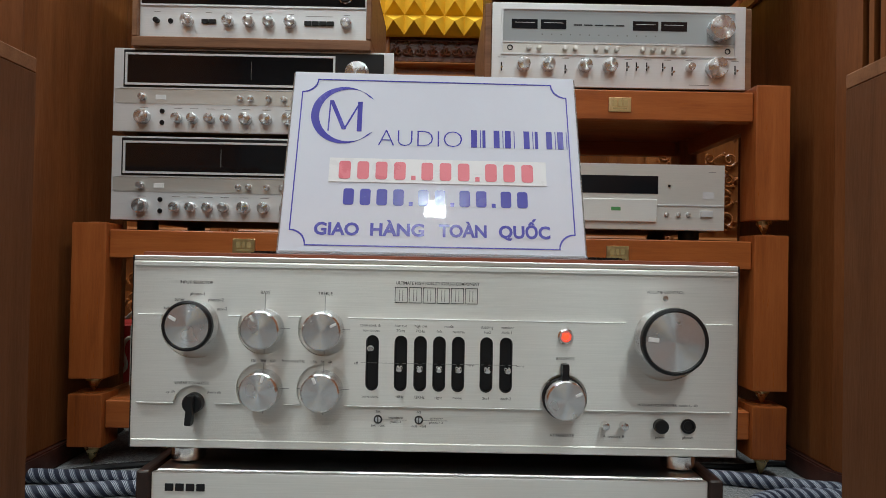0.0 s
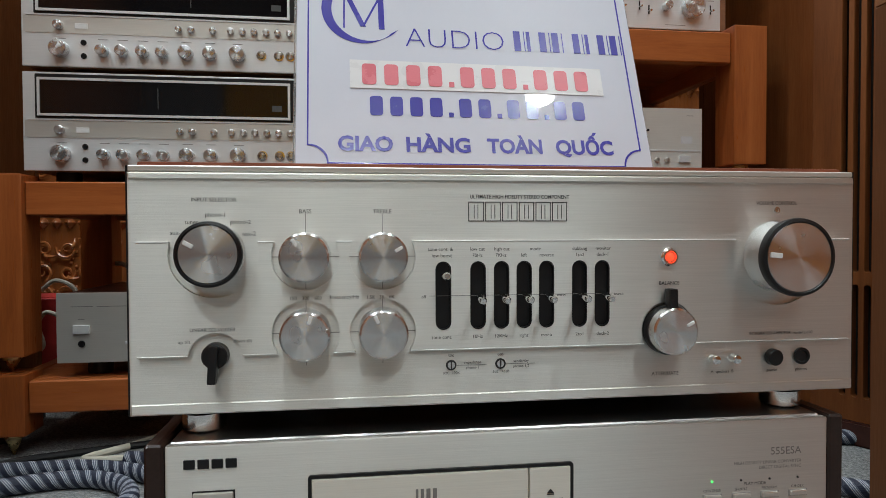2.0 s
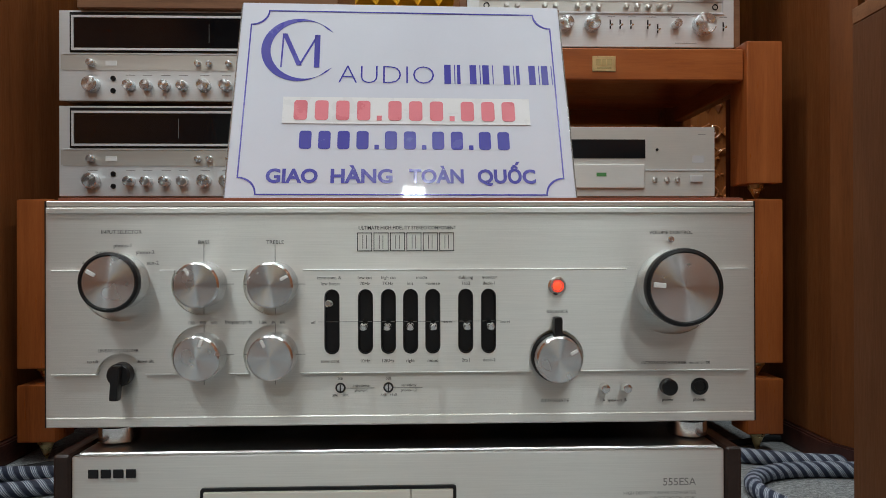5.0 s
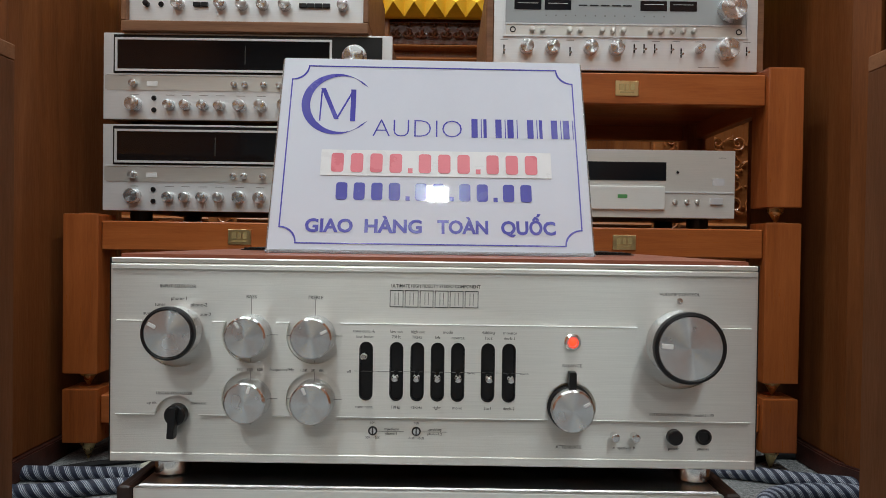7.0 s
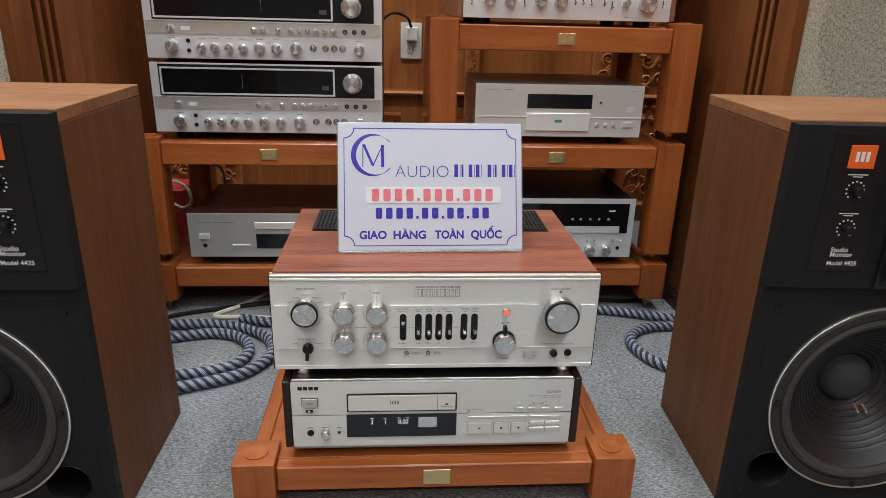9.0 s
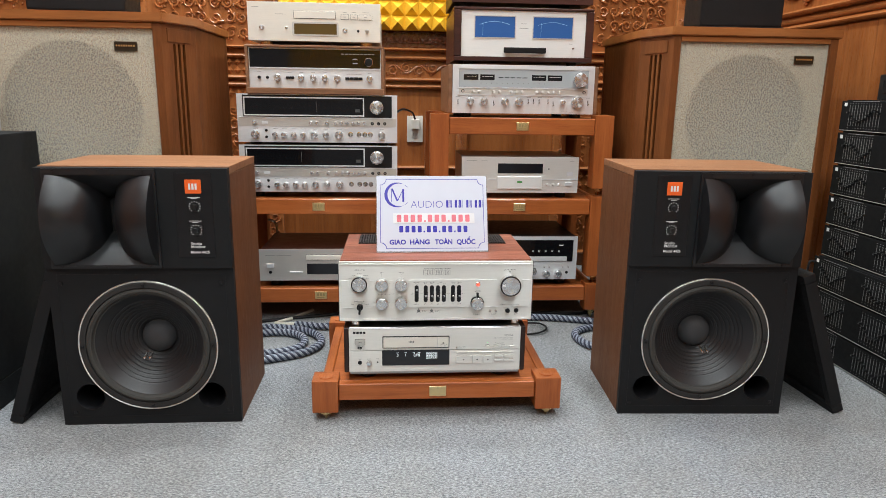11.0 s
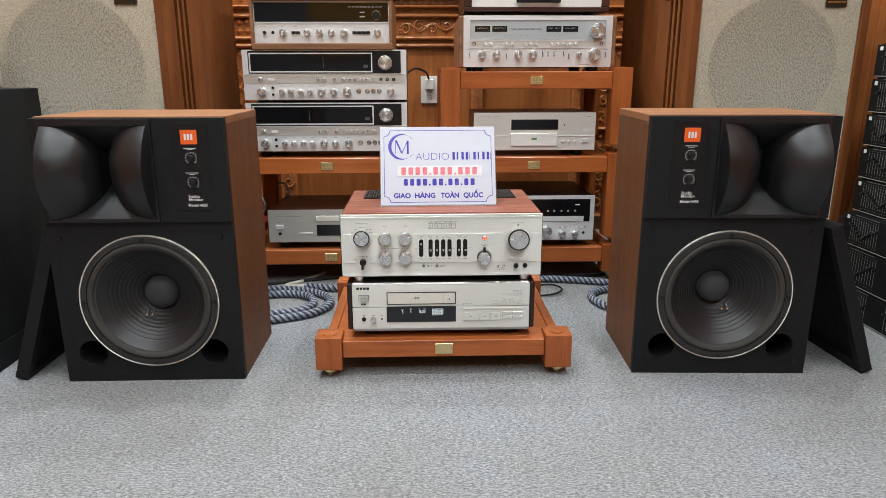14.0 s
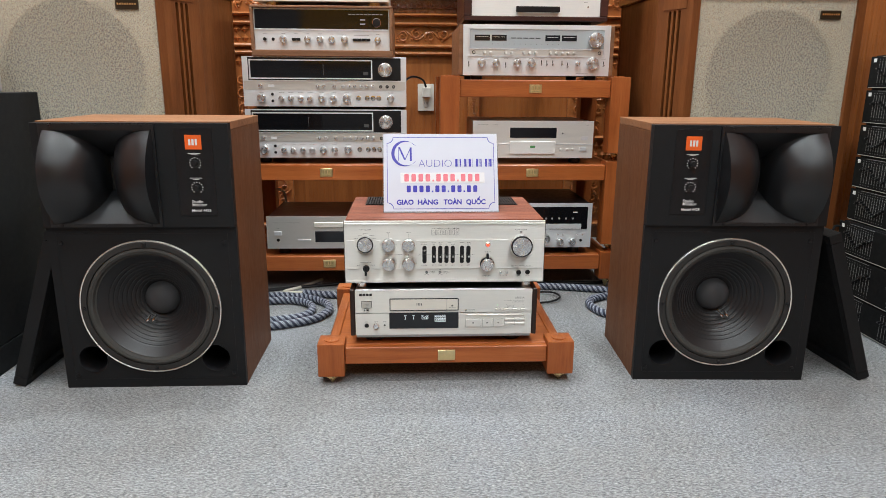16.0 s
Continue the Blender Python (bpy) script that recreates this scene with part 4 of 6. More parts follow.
cd = thing("cd_player", "champagne cd player with dark wooden side cheeks", "cd player", (-0.002, -0.010, CZ - 0.002))


def cz(z):
    return z - CZ


part("lid", B(-0.2125, 0.2125, 0.006, 0.345, cz(0.132), cz(0.2552), 0.001), CD_TOP, cd, "brushed metal lid, darkened for the amplifier's shade")
part("front_panel", B(-0.2135, 0.2135, 0.0, 0.0058, cz(0.1965), cz(0.2545), 0.0012, 2), ALU, cd)
part("lower_panel", B(-0.2135, 0.2135, 0.0, 0.0058, cz(0.1405), cz(0.1955), 0.0012, 2), ALU, cd)
for s in (-1, 1):
    part("side_cheek", B(min(s * 0.2142, s * 0.2255), max(s * 0.2142, s * 0.2255), -0.001, 0.35, cz(0.1395), cz(0.2560), 0.004, 3), CHEEK_WOOD, cd, "dark brown wooden side cheek")
    for y in (0.03, 0.30):
        part("foot", lathe(bmesh.new(), [(0, 0), (0.024, 0), (0.026, 0.002), (0.026, 0.022), (0, 0.022)], (s * 0.17, y + 0.02, 0), 28, "z"), BLACK, cd)
bm = bmesh.new()
slab(bm, [rounded(-0.131, 0.035, cz(0.2025), cz(0.2335), 0.002), rounded(-0.129, 0.033, cz(0.2045), cz(0.2315), 0.001)], -0.0018, 0.0)
part("tray_bezel", bm, BLACK, cd, "dark bezel round the tray")
part("disc_tray", B(-0.1287, 0.0050, -0.0035, 0.0, cz(0.2048), cz(0.2312), 0.0012, 2), ALU_GOLD, cd, "champagne disc tray front")
part("open_close_button", B(0.0060, 0.0327, -0.0030, 0.0, cz(0.2048), cz(0.2312), 0.0010, 2), ALU_GOLD, cd)
writing("OPEN/CLOSE", 0.0195, cz(0.2105), 0.0028, INK, cd, -0.0032)
bm = bmesh.new()
box(bm, 0.0172, 0.0218, -0.0034, -0.0031, cz(0.2140), cz(0.2146))
slab(bm, [[(0.0172, cz(0.2150)), (0.0218, cz(0.2150)), (0.0195, cz(0.2178))]], -0.0034, -0.0031)
part("eject_mark", bm, INK, cd)
bars(cd, [(-0.066, -0.0645), (-0.063, -0.061), (-0.0595, -0.0570), (-0.0555, -0.053)], cz(0.2165), cz(0.2225), -0.0036, INK_GREY, "disc_mark")
part("display_window", B(-0.132, 0.0355, -0.0016, -0.0001, cz(0.1570), cz(0.1975), 0.0006), DISPLAY_GLASS, cd, "black display window with lit figures")
for s, x in (("3", -0.0935), ("1", -0.0735), ("0.00", -0.0462)):
    writing(s, x, cz(0.1838), 0.0115, DISPLAY, cd, -0.0018, stretch=0.8)
bm = bmesh.new()
for x in (-0.0935, -0.0735, -0.0530, -0.040):
    box(bm, x - 0.003, x + 0.003, -0.0019, -0.0017, cz(0.1905), cz(0.1912))
for i in range(6):
    for j in range(4):
        x, z = -0.0225 + i * 0.0046, 0.1745 + j * 0.0043
        slab(bm, [[(x, cz(z)), (x + 0.0040, cz(z)), (x + 0.0040, cz(z + 0.0037)), (x, cz(z + 0.0037))], [(x + 0.0006, cz(z + 0.0006)), (x + 0.0034, cz(z + 0.0006)), (x + 0.0034, cz(z + 0.0031)), (x + 0.0006, cz(z + 0.0031))]], -0.0019, -0.0017)
part("display_grid", bm, DISPLAY, cd)
part("key_gap", B(-0.1983, -0.1737, -0.0007, -0.0001, cz(0.2112), cz(0.2273)), BLACK, cd)
b = part("power_button", B(-0.1975, -0.1745, -0.0035, 0.0, cz(0.2120), cz(0.2265), 0.001, 2), ALU_GREY, cd)
writing("POWER", -0.186, cz(0.2190), 0.0030, INK, cd, -0.0038)
part("timer_switch", B(-0.1925, -0.1815, -0.0012, 0.0, cz(0.2020), cz(0.2062), 0.0004), BLACK, cd)
part("switch_nub", B(-0.1885, -0.1860, -0.0030, -0.0012, cz(0.2026), cz(0.2056), 0.0004), CHROME, cd)
writing("TIMER", -0.187, cz(0.1992), 0.0024, INK, cd, -0.0003)
writing("AUTO  STOP", -0.186, cz(0.2085), 0.0024, INK, cd, -0.0003)
jack(cd, -0.1868, cz(0.1655), -0.0002, 0.0052, "phones_jack")
knob(cd, -0.1640, cz(0.1655), -0.0002, 0.0068, 0.010, SPUN, "level_knob", pointer=35)
jack(cd, -0.1435, cz(0.1660), -0.0002, 0.0022, "remote_sensor")
bars(cd, [(-0.191, -0.183), (-0.169, -0.159), (-0.147, -0.140)], cz(0.1742), cz(0.1752), -0.0002, INK_GREY)
lever(cd, 0.0530, cz(0.2030), -0.0002, 0.0020, 0.004, name="display_mode_button")
writing("DISPLAY MODE", 0.058, cz(0.2030), 0.0026, INK, cd, -0.0003, "LEFT")
for i, s in enumerate(("CONTINUE", "SHUFFLE", "PROGRAM", "C.INDEX")):
    x = 0.1305 + i * 0.0205
    part("key_gap", B(x - 0.0066, x + 0.0066, -0.0006, -0.0001, cz(0.2024), cz(0.2068)), GREY_PLASTIC, cd)
    part("mode_button", B(x - 0.006, x + 0.006, -0.0022, 0.0, cz(0.2030), cz(0.2062), 0.0006), ALU, cd)
    writing(s, x, cz(0.2088), 0.0024, INK, cd, -0.0003)
    part("mode_lamp", lathe(bmesh.new(), [(0.0008, 0), (0.0006, 0.0006), (0, 0.0008)], (x, -0.0002, cz(0.2148)), 10), GREEN_LED if i == 0 else BLACK, cd)
writing("PLAY MODE", 0.1610, cz(0.2122), 0.0030, INK, cd, -0.0003)
writing("555ESA", 0.1945, cz(0.2330), 0.0072, INK_GREY, cd, -0.0003, "RIGHT")
writing("HIGH DENSITY LINEAR CONVERTER", 0.1945, cz(0.2260), 0.0030, INK_GREY, cd, -0.0003, "RIGHT")
writing("DIRECT DIGITAL SYNC", 0.1945, cz(0.2225), 0.0030, INK_GREY, cd, -0.0003, "RIGHT")
part("transport_rail", B(0.0525, 0.1440, -0.0018, 0.0, cz(0.1880), cz(0.1912), 0.0005), ALU_GREY, cd)
part("transport_rail", B(0.1480, 0.1965, -0.0018, 0.0, cz(0.1880), cz(0.1912), 0.0005), ALU_GREY, cd)
for x0, x1, mk in ((0.0525, 0.0895, 1), (0.0935, 0.1165, 2), (0.1205, 0.1435, 1)):
    part("key_gap", B(x0 - 0.0006, x1 + 0.0006, -0.0006, -0.0001, cz(0.1599), cz(0.1806)), GREY_PLASTIC, cd)
    part("transport_key", B(x0, x1, -0.0030, 0.0, cz(0.1605), cz(0.1800), 0.0010, 2), ALU, cd)
    bars(cd, [((x0 + x1) / 2 - 0.0018, (x0 + x1) / 2 + 0.0018)], cz(0.1692), cz(0.1718), -0.0031, INK, "key_mark")
for z in (0.1755, 0.1645):
    for x0, x1 in ((0.1480, 0.1715), (0.1730, 0.1965)):
        part("key_gap", B(x0 - 0.0005, x1 + 0.0005, -0.0006, -0.0001, cz(z - 0.0006), cz(z + 0.0068)), GREY_PLASTIC, cd)
        part("skip_key", B(x0, x1, -0.0026, 0.0, cz(z), cz(z + 0.0062), 0.0008), ALU, cd)
bm = bmesh.new()
for x0, x1 in ((-0.203, -0.1965), (-0.195, -0.1885), (-0.187, -0.1805), (-0.179, -0.1725)):
    box(bm, x0, x1, -0.0008, 0.0, cz(0.2405), cz(0.2462), 0.0003)
part("maker_mark", bm, BLACK, cd, "raised dark maker's mark as plain blocks")


# ---------------------------------------------------------------- acrylic sign on the amplifier
sign = thing("tabletop_sign", "white acrylic shop sign with blue print leaning back on the amplifier", "sign", (-0.0045, 0.090, 0.4218), 1.5)
SW, SH = 0.1425, 0.1985
face = part("sign_panel", B(-SW, SW, 0.0, 0.003, 0.0, SH, 0.0006), ACRYLIC, sign, "white acrylic sheet with blue print", rot=(-20, 0, 0))
part("clear_edge", B(-SW - 0.002, SW + 0.002, 0.0032, 0.0062, -0.002, SH + 0.001, 0.0006), ACRYLIC_EDGE, face, "clear acrylic backing sheet")
part("bottom_lip", B(-SW, SW, -0.006, 0.075, 0.0002, 0.003, 0.0008), ACRYLIC_EDGE, sign, "clear acrylic foot")
part("rear_leg", B(-SW, SW, 0.0, 0.003, 0.0, 0.19, 0.0006), ACRYLIC_EDGE, sign, loc=(0, 0.132, 0.004), rot=(18, 0, 0))


def border(m, w=0.0011, r=0.0150):
    x, z0, z1 = SW - m, m, SH - m
    out = []
    for cx, cz_, a0 in ((x, z1, 270), (-x, z1, 360), (-x, z0, 90), (x, z0, 180)):
        out += arc(cx, cz_, r, a0, a0 - 90, 8)
    return out


def inset(pts, d):
    c = (0, SH / 2)
    return [(px - math.copysign(d, px - c[0]), pz - math.copysign(d, pz - c[1])) for px, pz in pts]


o = border(0.0085)
part("printed_border", slab(bmesh.new(), [o, inset(o, 0.0012)], -0.0004, -0.0001), SIGN_BLUE, face)
bm = bmesh.new()
outer, inner = arc(-0.0905, 0.1485, 0.0325, 42, 318, 40), arc(-0.0850, 0.1485, 0.0300, 38, 322, 40)
slab(bm, [outer + inner[::-1]], -0.0004, -0.0001)
part("printed_crescent", bm, SIGN_BLUE, face)
bm = bmesh.new()
for (xa, za), (xb, zb), w in (((-0.1050, 0.1300), (-0.1045, 0.1650), 0.0007), ((-0.1035, 0.1650), (-0.0895, 0.1320), 0.0022), ((-0.0895, 0.1320), (-0.0745, 0.1640), 0.0009), ((-0.0748, 0.1640), (-0.0745, 0.1300), 0.0024)):
    slab(bm, [[(xa - w, za), (xa + w, za), (xb + w, zb), (xb - w, zb)]], -0.0004, -0.0001)
part("printed_zigzag", bm, SIGN_BLUE, face)
writing("AUDIO", -0.0135, 0.1225, 0.0270, SIGN_BLUE, face, -0.0004, name="printed_word", stretch=0.99, bold=-0.0006)
for word, x0 in ((4, 0.0363), (4, 0.0885)):
    for i in range(word):
        x, bm = x0 + i * 0.0112, bmesh.new()
        box(bm, x, x + (0.0030 if i == 1 else 0.0058), -0.0004, -0.0001, 0.1150, 0.1345)
        if i != 1:
            box(bm, x + 0.0088, x + 0.0096, -0.0004, -0.0001, 0.1150, 0.1345)
        part("printed_block", bm, SIGN_BLUE, face, "shop name letter as plain blue block")

strip = part("sticker_strip", B(-0.1010, 0.1090, -0.0007, -0.0001, 0.0742, 0.1000), SIGN_STRIP, face, "white sticker strip")


def number_bars(x0, x1, z0, z1, pattern, y, material, parent):
    n = sum(1.0 if c == "d" else 0.5 for c in pattern)
    u, x = (x1 - x0) / n, x0
    for c in pattern:
        bm = bmesh.new()
        if c == "d":
            slab(bm, [rounded(x + u * 0.17, x + u * 0.81, z0, z1, u * 0.16, 4)], y - 0.0003, y)
            x += u
        else:
            box(bm, x + u * 0.12, x + u * 0.36, y - 0.0003, y, z0, z0 + u * 0.26)
            x += u * 0.5
        part("number_bar", bm, material, parent)


number_bars(-0.0945, 0.0995, 0.0775, 0.0965, "dddd.ddd.ddd", -0.0008, SIGN_RED, face)
number_bars(-0.0885, 0.0930, 0.0505, 0.0675, "dddd.dd.dd.dd", -0.0001, SIGN_BLUE, face)
for word, x, wd in (("GIAO", -0.0900, 0.042), ("HÀNG", -0.0336, 0.0506), ("TOÀN", 0.0282, 0.044), ("QUỐC", 0.0858, 0.0485)):
    w = writing(word, x, 0.0250, 0.0172, SIGN_BLUE, face, -0.0004, name="printed_word", bold=0.0006)
    w.scale.x = wd / max(v.co.x for v in w.data.vertices) / 2


# ---------------------------------------------------------------- studio monitors
def horn_mesh(cx, cz_, Wd, Hd, depth, push):
    """A bi-radial horn: two bulging side lobes, flat flares above and below, a narrow throat."""
    bm = bmesh.new()
    n, m = 12, 18
    w0, h0 = 0.012, 0.040
    per = [(1, -1 + 2 * i / n) for i in range(n)] + [(1 - 2 * i / n, 1) for i in range(n)] + [(-1, 1 - 2 * i / n) for i in range(n)] + [(-1 + 2 * i / n, -1) for i in range(n)]
    rings = []
    for k in range(m + 1):
        s = k / m
        a = s * math.pi / 2
        w = w0 + (Wd - w0) * (1 - math.cos(a))
        h = h0 + (Hd - h0) * math.sin(a) ** 1.05
        rise = math.sin(a) ** 0.75
        ring = []
        for u, v in per:
            reach = depth + push * max(0.0, 1 - v * v) * abs(u) ** 3
            ring.append(bm.verts.new((cx + u * w, depth - reach * rise, cz_ + v * h)))
        rings.append(ring)
    rings.append([bm.verts.new((cx + u * (Wd + 0.004), 0.0, cz_ + v * (Hd + 0.003))) for u, v in per])
    for a, b in zip(rings, rings[1:]):
        for i in range(len(per)):
            j = (i + 1) % len(per)
            bm.faces.new((a[i], a[j], b[j], b[i]))
    bm.faces.new(rings[0])
    return bm


def studio_monitor(x, y, rz, side, label):
    """side: +1 with the horn to the cabinet's left, -1 mirrored."""
    t = thing("studio_monitor", label, "loudspeaker", (x, y, FLOOR), rz, "pair of studio monitors")
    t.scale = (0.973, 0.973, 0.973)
    hw, H, D, th = 0.2165, 0.645, 0.283, 0.018
    # side panels wear the walnut copy darkened for shade
    part("side_panel", B(-hw, -hw + th, 0.0, D, 0.0, H - th - 0.0005, 0.001), WALNUT_SHADED, t, "walnut vinyl side, darkened for shade")
    part("side_panel", B(hw - th, hw, 0.0, D, 0.0, H - th - 0.0005, 0.001), WALNUT_SHADED, t, "walnut vinyl side, darkened for shade")
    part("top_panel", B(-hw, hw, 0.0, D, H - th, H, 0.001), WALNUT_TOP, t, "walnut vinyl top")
    part("bottom_panel", B(-hw + th + 0.0005, hw - th - 0.0005, 0.0, D, 0.0, th), WALNUT_TOP, t)
    part("back_panel", B(-hw + th + 0.0005, hw - th - 0.0005, D - th, D - 0.0005, th + 0.0005, H - th - 0.0005), BLACK_MATT, t)
    wx, wz, wr = 0.004 * side, 0.207, 0.160
    lower = [[(-hw, 0.0), (hw, 0.0), (hw, 0.403), (-hw, 0.403)], arc(wx, wz, wr, 0, 360, 48)[:-1], arc(-0.147, 0.075, 0.034, 0, 360, 28)[:-1], arc(0.147, 0.075, 0.034, 0, 360, 28)[:-1]]
    part("lower_baffle", slab(bmesh.new(), lower, -0.016, -0.0005), BLACK_MATT, t, "black woofer baffle")
    bm = bmesh.new()
    for z in (0.022, 0.388):
        box(bm, -0.196, 0.196, -0.0164, -0.0161, z, z + 0.0008)
    for q in (-0.196, 0.196):
        box(bm, q, q + 0.0008, -0.0164, -0.0161, 0.022, 0.388)
    part("baffle_groove", bm, BLACK, t)
    for px in (-0.147, 0.147):
        part("bass_port", lathe(bmesh.new(), [(0.0355, 0), (0.035, 0.0015), (0.0335, 0.001), (0.032, -0.004), (0.032, -0.12), (0, -0.12)], (px, -0.0162, 0.075), 32), BLACK, t, "round bass port")
    wo = part("woofer_frame", lathe(bmesh.new(), [(0.1660, 0), (0.1660, 0.004), (0.1645, 0.0048), (0.1625, 0.0040)], (wx, -0.0162, wz), 72), ALU, t, "bright metal woofer trim ring")
    part("gasket", lathe(bmesh.new(), [(0.1625, 0.0038), (0.160, 0.0055), (0.1490, 0.0055), (0.1475, 0.0010)], (wx, -0.0162, wz), 64), RUBBER, wo, "black rubber gasket")
    part("surround", lathe(bmesh.new(), [(0.1485, 0.000), (0.1455, 0.0052), (0.1405, 0.0072), (0.1350, 0.0050), (0.1320, -0.002), (0.1290, -0.003)], (wx, -0.0162, wz), 64), SURROUND, wo, "dark brown cloth surround")
    prof = []
    for k in range(56):
        q = k / 55
        r = 0.1295 - 0.0885 * q
        rip = -0.0012 if k % 5 == 3 and 0.22 < q < 0.9 else 0.0
        prof.append((r, -0.003 - 0.074 * q ** 0.92 + rip))
    part("cone", lathe(bmesh.new(), prof, (wx, -0.0162, wz), 64), CONE, wo, "ribbed black paper cone", crease=24)
    part("dust_cap", lathe(bmesh.new(), [(0.0425, -0.0765), (0.0405, -0.0690), (0.0355, -0.0610), (0.0275, -0.0540), (0.015, -0.0495), (0, -0.0480)], (wx, -0.0162, wz), 40), DUSTCAP, wo, "grey felt dust cap")
    for dx in (-0.010, 0.004):
        part("lead_wire", sweep(bmesh.new(), smooth_path([(wx + side * (dx - 0.018), -0.0162 + 0.057, wz - 0.040), (wx + side * (dx - 0.022), -0.0162 + 0.046, wz - 0.050), (wx + side * (dx - 0.026), -0.0162 + 0.050, wz - 0.058)], 4), 0.0026, 6), CHROME, wo)
    for k in range(4):
        a = math.pi / 2 * k + math.pi / 2
        part("clamp_screw", lathe(bmesh.new(), [(0.0045, 0), (0.0045, 0.004), (0.003, 0.005), (0, 0.005)], (wx + 0.1555 * math.cos(a), -0.0215, wz + 0.1555 * math.sin(a)), 12), BLACK, wo)
    for sx in (-0.187, 0.187):
        for z in (0.034, 0.366):
            part("baffle_screw", lathe(bmesh.new(), [(0.0050, 0), (0.0045, 0.002), (0.002, 0.0026), (0, 0.0012)], (sx, -0.0162, z), 14), BLACK, t)
    # upper panel with the horn
    hx, hz, HW, HH = -0.0710 if side > 0 else 0.0660, 0.520, 0.1165, 0.1060
    UY = -0.024
    ha, hb = hx - HW - 0.0035, hx + HW + 0.0035
    upper = [[(-hw, 0.4045), (hw, 0.4045), (hw, H - 0.003), (-hw, H - 0.003)], [(ha, hz - HH - 0.0025), (hb, hz - HH - 0.0025), (hb, hz + HH + 0.0025), (ha, hz + HH + 0.0025)]]
    part("upper_baffle", slab(bmesh.new(), upper, UY, -0.0005), BLACK_MATT, t, "black panel for horn and controls")
    hf = [[(hx - 0.126, 0.406), (hx + 0.126, 0.406), (hx + 0.126, H - 0.005), (hx - 0.126, H - 0.005)], [(ha, hz - HH - 0.0025), (hb, hz - HH - 0.0025), (hb, hz + HH + 0.0025), (ha, hz + HH + 0.0025)]]
    flange = part("horn_flange", slab(bmesh.new(), hf, UY - 0.005, UY - 0.0002), BLACK_HORN, t, "moulded horn flange")
    part("horn", horn_mesh(hx, hz, HW, HH, 0.080, 0.050), BLACK_HORN, flange, "black bi-radial horn with bulging lobes", loc=(0, UY - 0.0045, 0), crease=34)
    for px in (-0.10, 0.0, 0.10):
        for z in (0.4095, H - 0.009):
            part("flange_screw", lathe(bmesh.new(), [(0.003, 0), (0.0026, 0.0015), (0, 0.002)], (hx + px, UY - 0.0051, z), 10), BLACK, flange)
    cx = 0.138 if side > 0 else -0.122
    cp = part("control_plate", B(cx - 0.042, cx + 0.042, UY - 0.0012, UY - 0.0001, 0.432, 0.632, 0.0004), BLACK, t, "black control plate with white print")
    bd = part("badge", B(cx - 0.0185, cx + 0.0185, UY - 0.0028, UY - 0.0013, 0.584, 0.6165, 0.0006), ORANGE, cp, "orange maker's badge")
    bars(bd, [(cx - 0.010, cx - 0.0055), (cx - 0.003, cx + 0.002), (cx + 0.0045, cx + 0.009)], 0.5935, 0.6075, UY - 0.0029, WHITE_INK, "badge_bars")
    for z in (0.553, 0.497):
        kb = knob(cp, cx + 0.001, z, UY - 0.0013, 0.0066, 0.012, BLACK, "level_control")
        bm = bmesh.new()
        for k in range(11):
            a = radians(-50 + 280 * k / 10)
            px, pz = cx + 0.001 + 0.0125 * math.cos(a), z + 0.0125 * math.sin(a)
            box(bm, px - 0.0012, px + 0.0012, UY - 0.0016, UY - 0.0013, pz - 0.0010, pz + 0.0010)
        for w, dz in ((0.014, 0.0215), (0.007, 0.0185)):
            box(bm, cx - w, cx + w, UY - 0.0016, UY - 0.0013, z + dz, z + dz + 0.0013)
        part("scale_marks", bm, WHITE_INK, cp)
    writing("Studio", cx - 0.0135, 0.4645, 0.0100, WHITE_INK, cp, UY - 0.0016, "LEFT", bold=0.00015)
    writing("Monitor", cx - 0.0135, 0.4572, 0.0100, WHITE_INK, cp, UY - 0.0016, "LEFT", bold=0.00015)
    writing("Model 4425", cx - 0.0155, 0.4440, 0.0092, WHITE_INK, cp, UY - 0.0016, "LEFT", bold=0.00015)
    return t


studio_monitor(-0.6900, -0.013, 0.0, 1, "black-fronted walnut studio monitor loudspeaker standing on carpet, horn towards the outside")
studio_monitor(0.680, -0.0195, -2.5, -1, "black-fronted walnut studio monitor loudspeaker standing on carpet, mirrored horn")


def grille_panel(x_foot, y0, lean, rz=0.0):
    """A removed cloth grille on its frame, leaning against the monitor's side. lean: degrees off the upright, towards +x."""
    t = thing("loudspeaker_grille", "removed black cloth grille leaning against the monitor", "grille", (x_foot, y0, FLOOR), rz, "removed grilles")
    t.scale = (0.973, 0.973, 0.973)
    rot = (0, lean, 0)
    L, Hh, th = 0.375, 0.41, 0.016
    part("cloth", B(-th * 0.3, th * 0.3, 0.012, L - 0.012, 0.014, Hh - 0.012), BLACK_MATT, t, rot=rot)
    for z0, z1 in ((0.004, 0.026), (Hh - 0.022, Hh)):
        part("frame_rail", B(-th, th, 0.0, L, z0, z1, 0.004, 2), BLACK_MATT, t, rot=rot)
    for y in (0.0, L - 0.022):
        part("frame_stile", B(-th, th, y, y + 0.022, 0.0262, Hh - 0.0222, 0.004, 2), BLACK_MATT, t, rot=rot)
    return t


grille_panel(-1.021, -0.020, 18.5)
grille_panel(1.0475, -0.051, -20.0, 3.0)


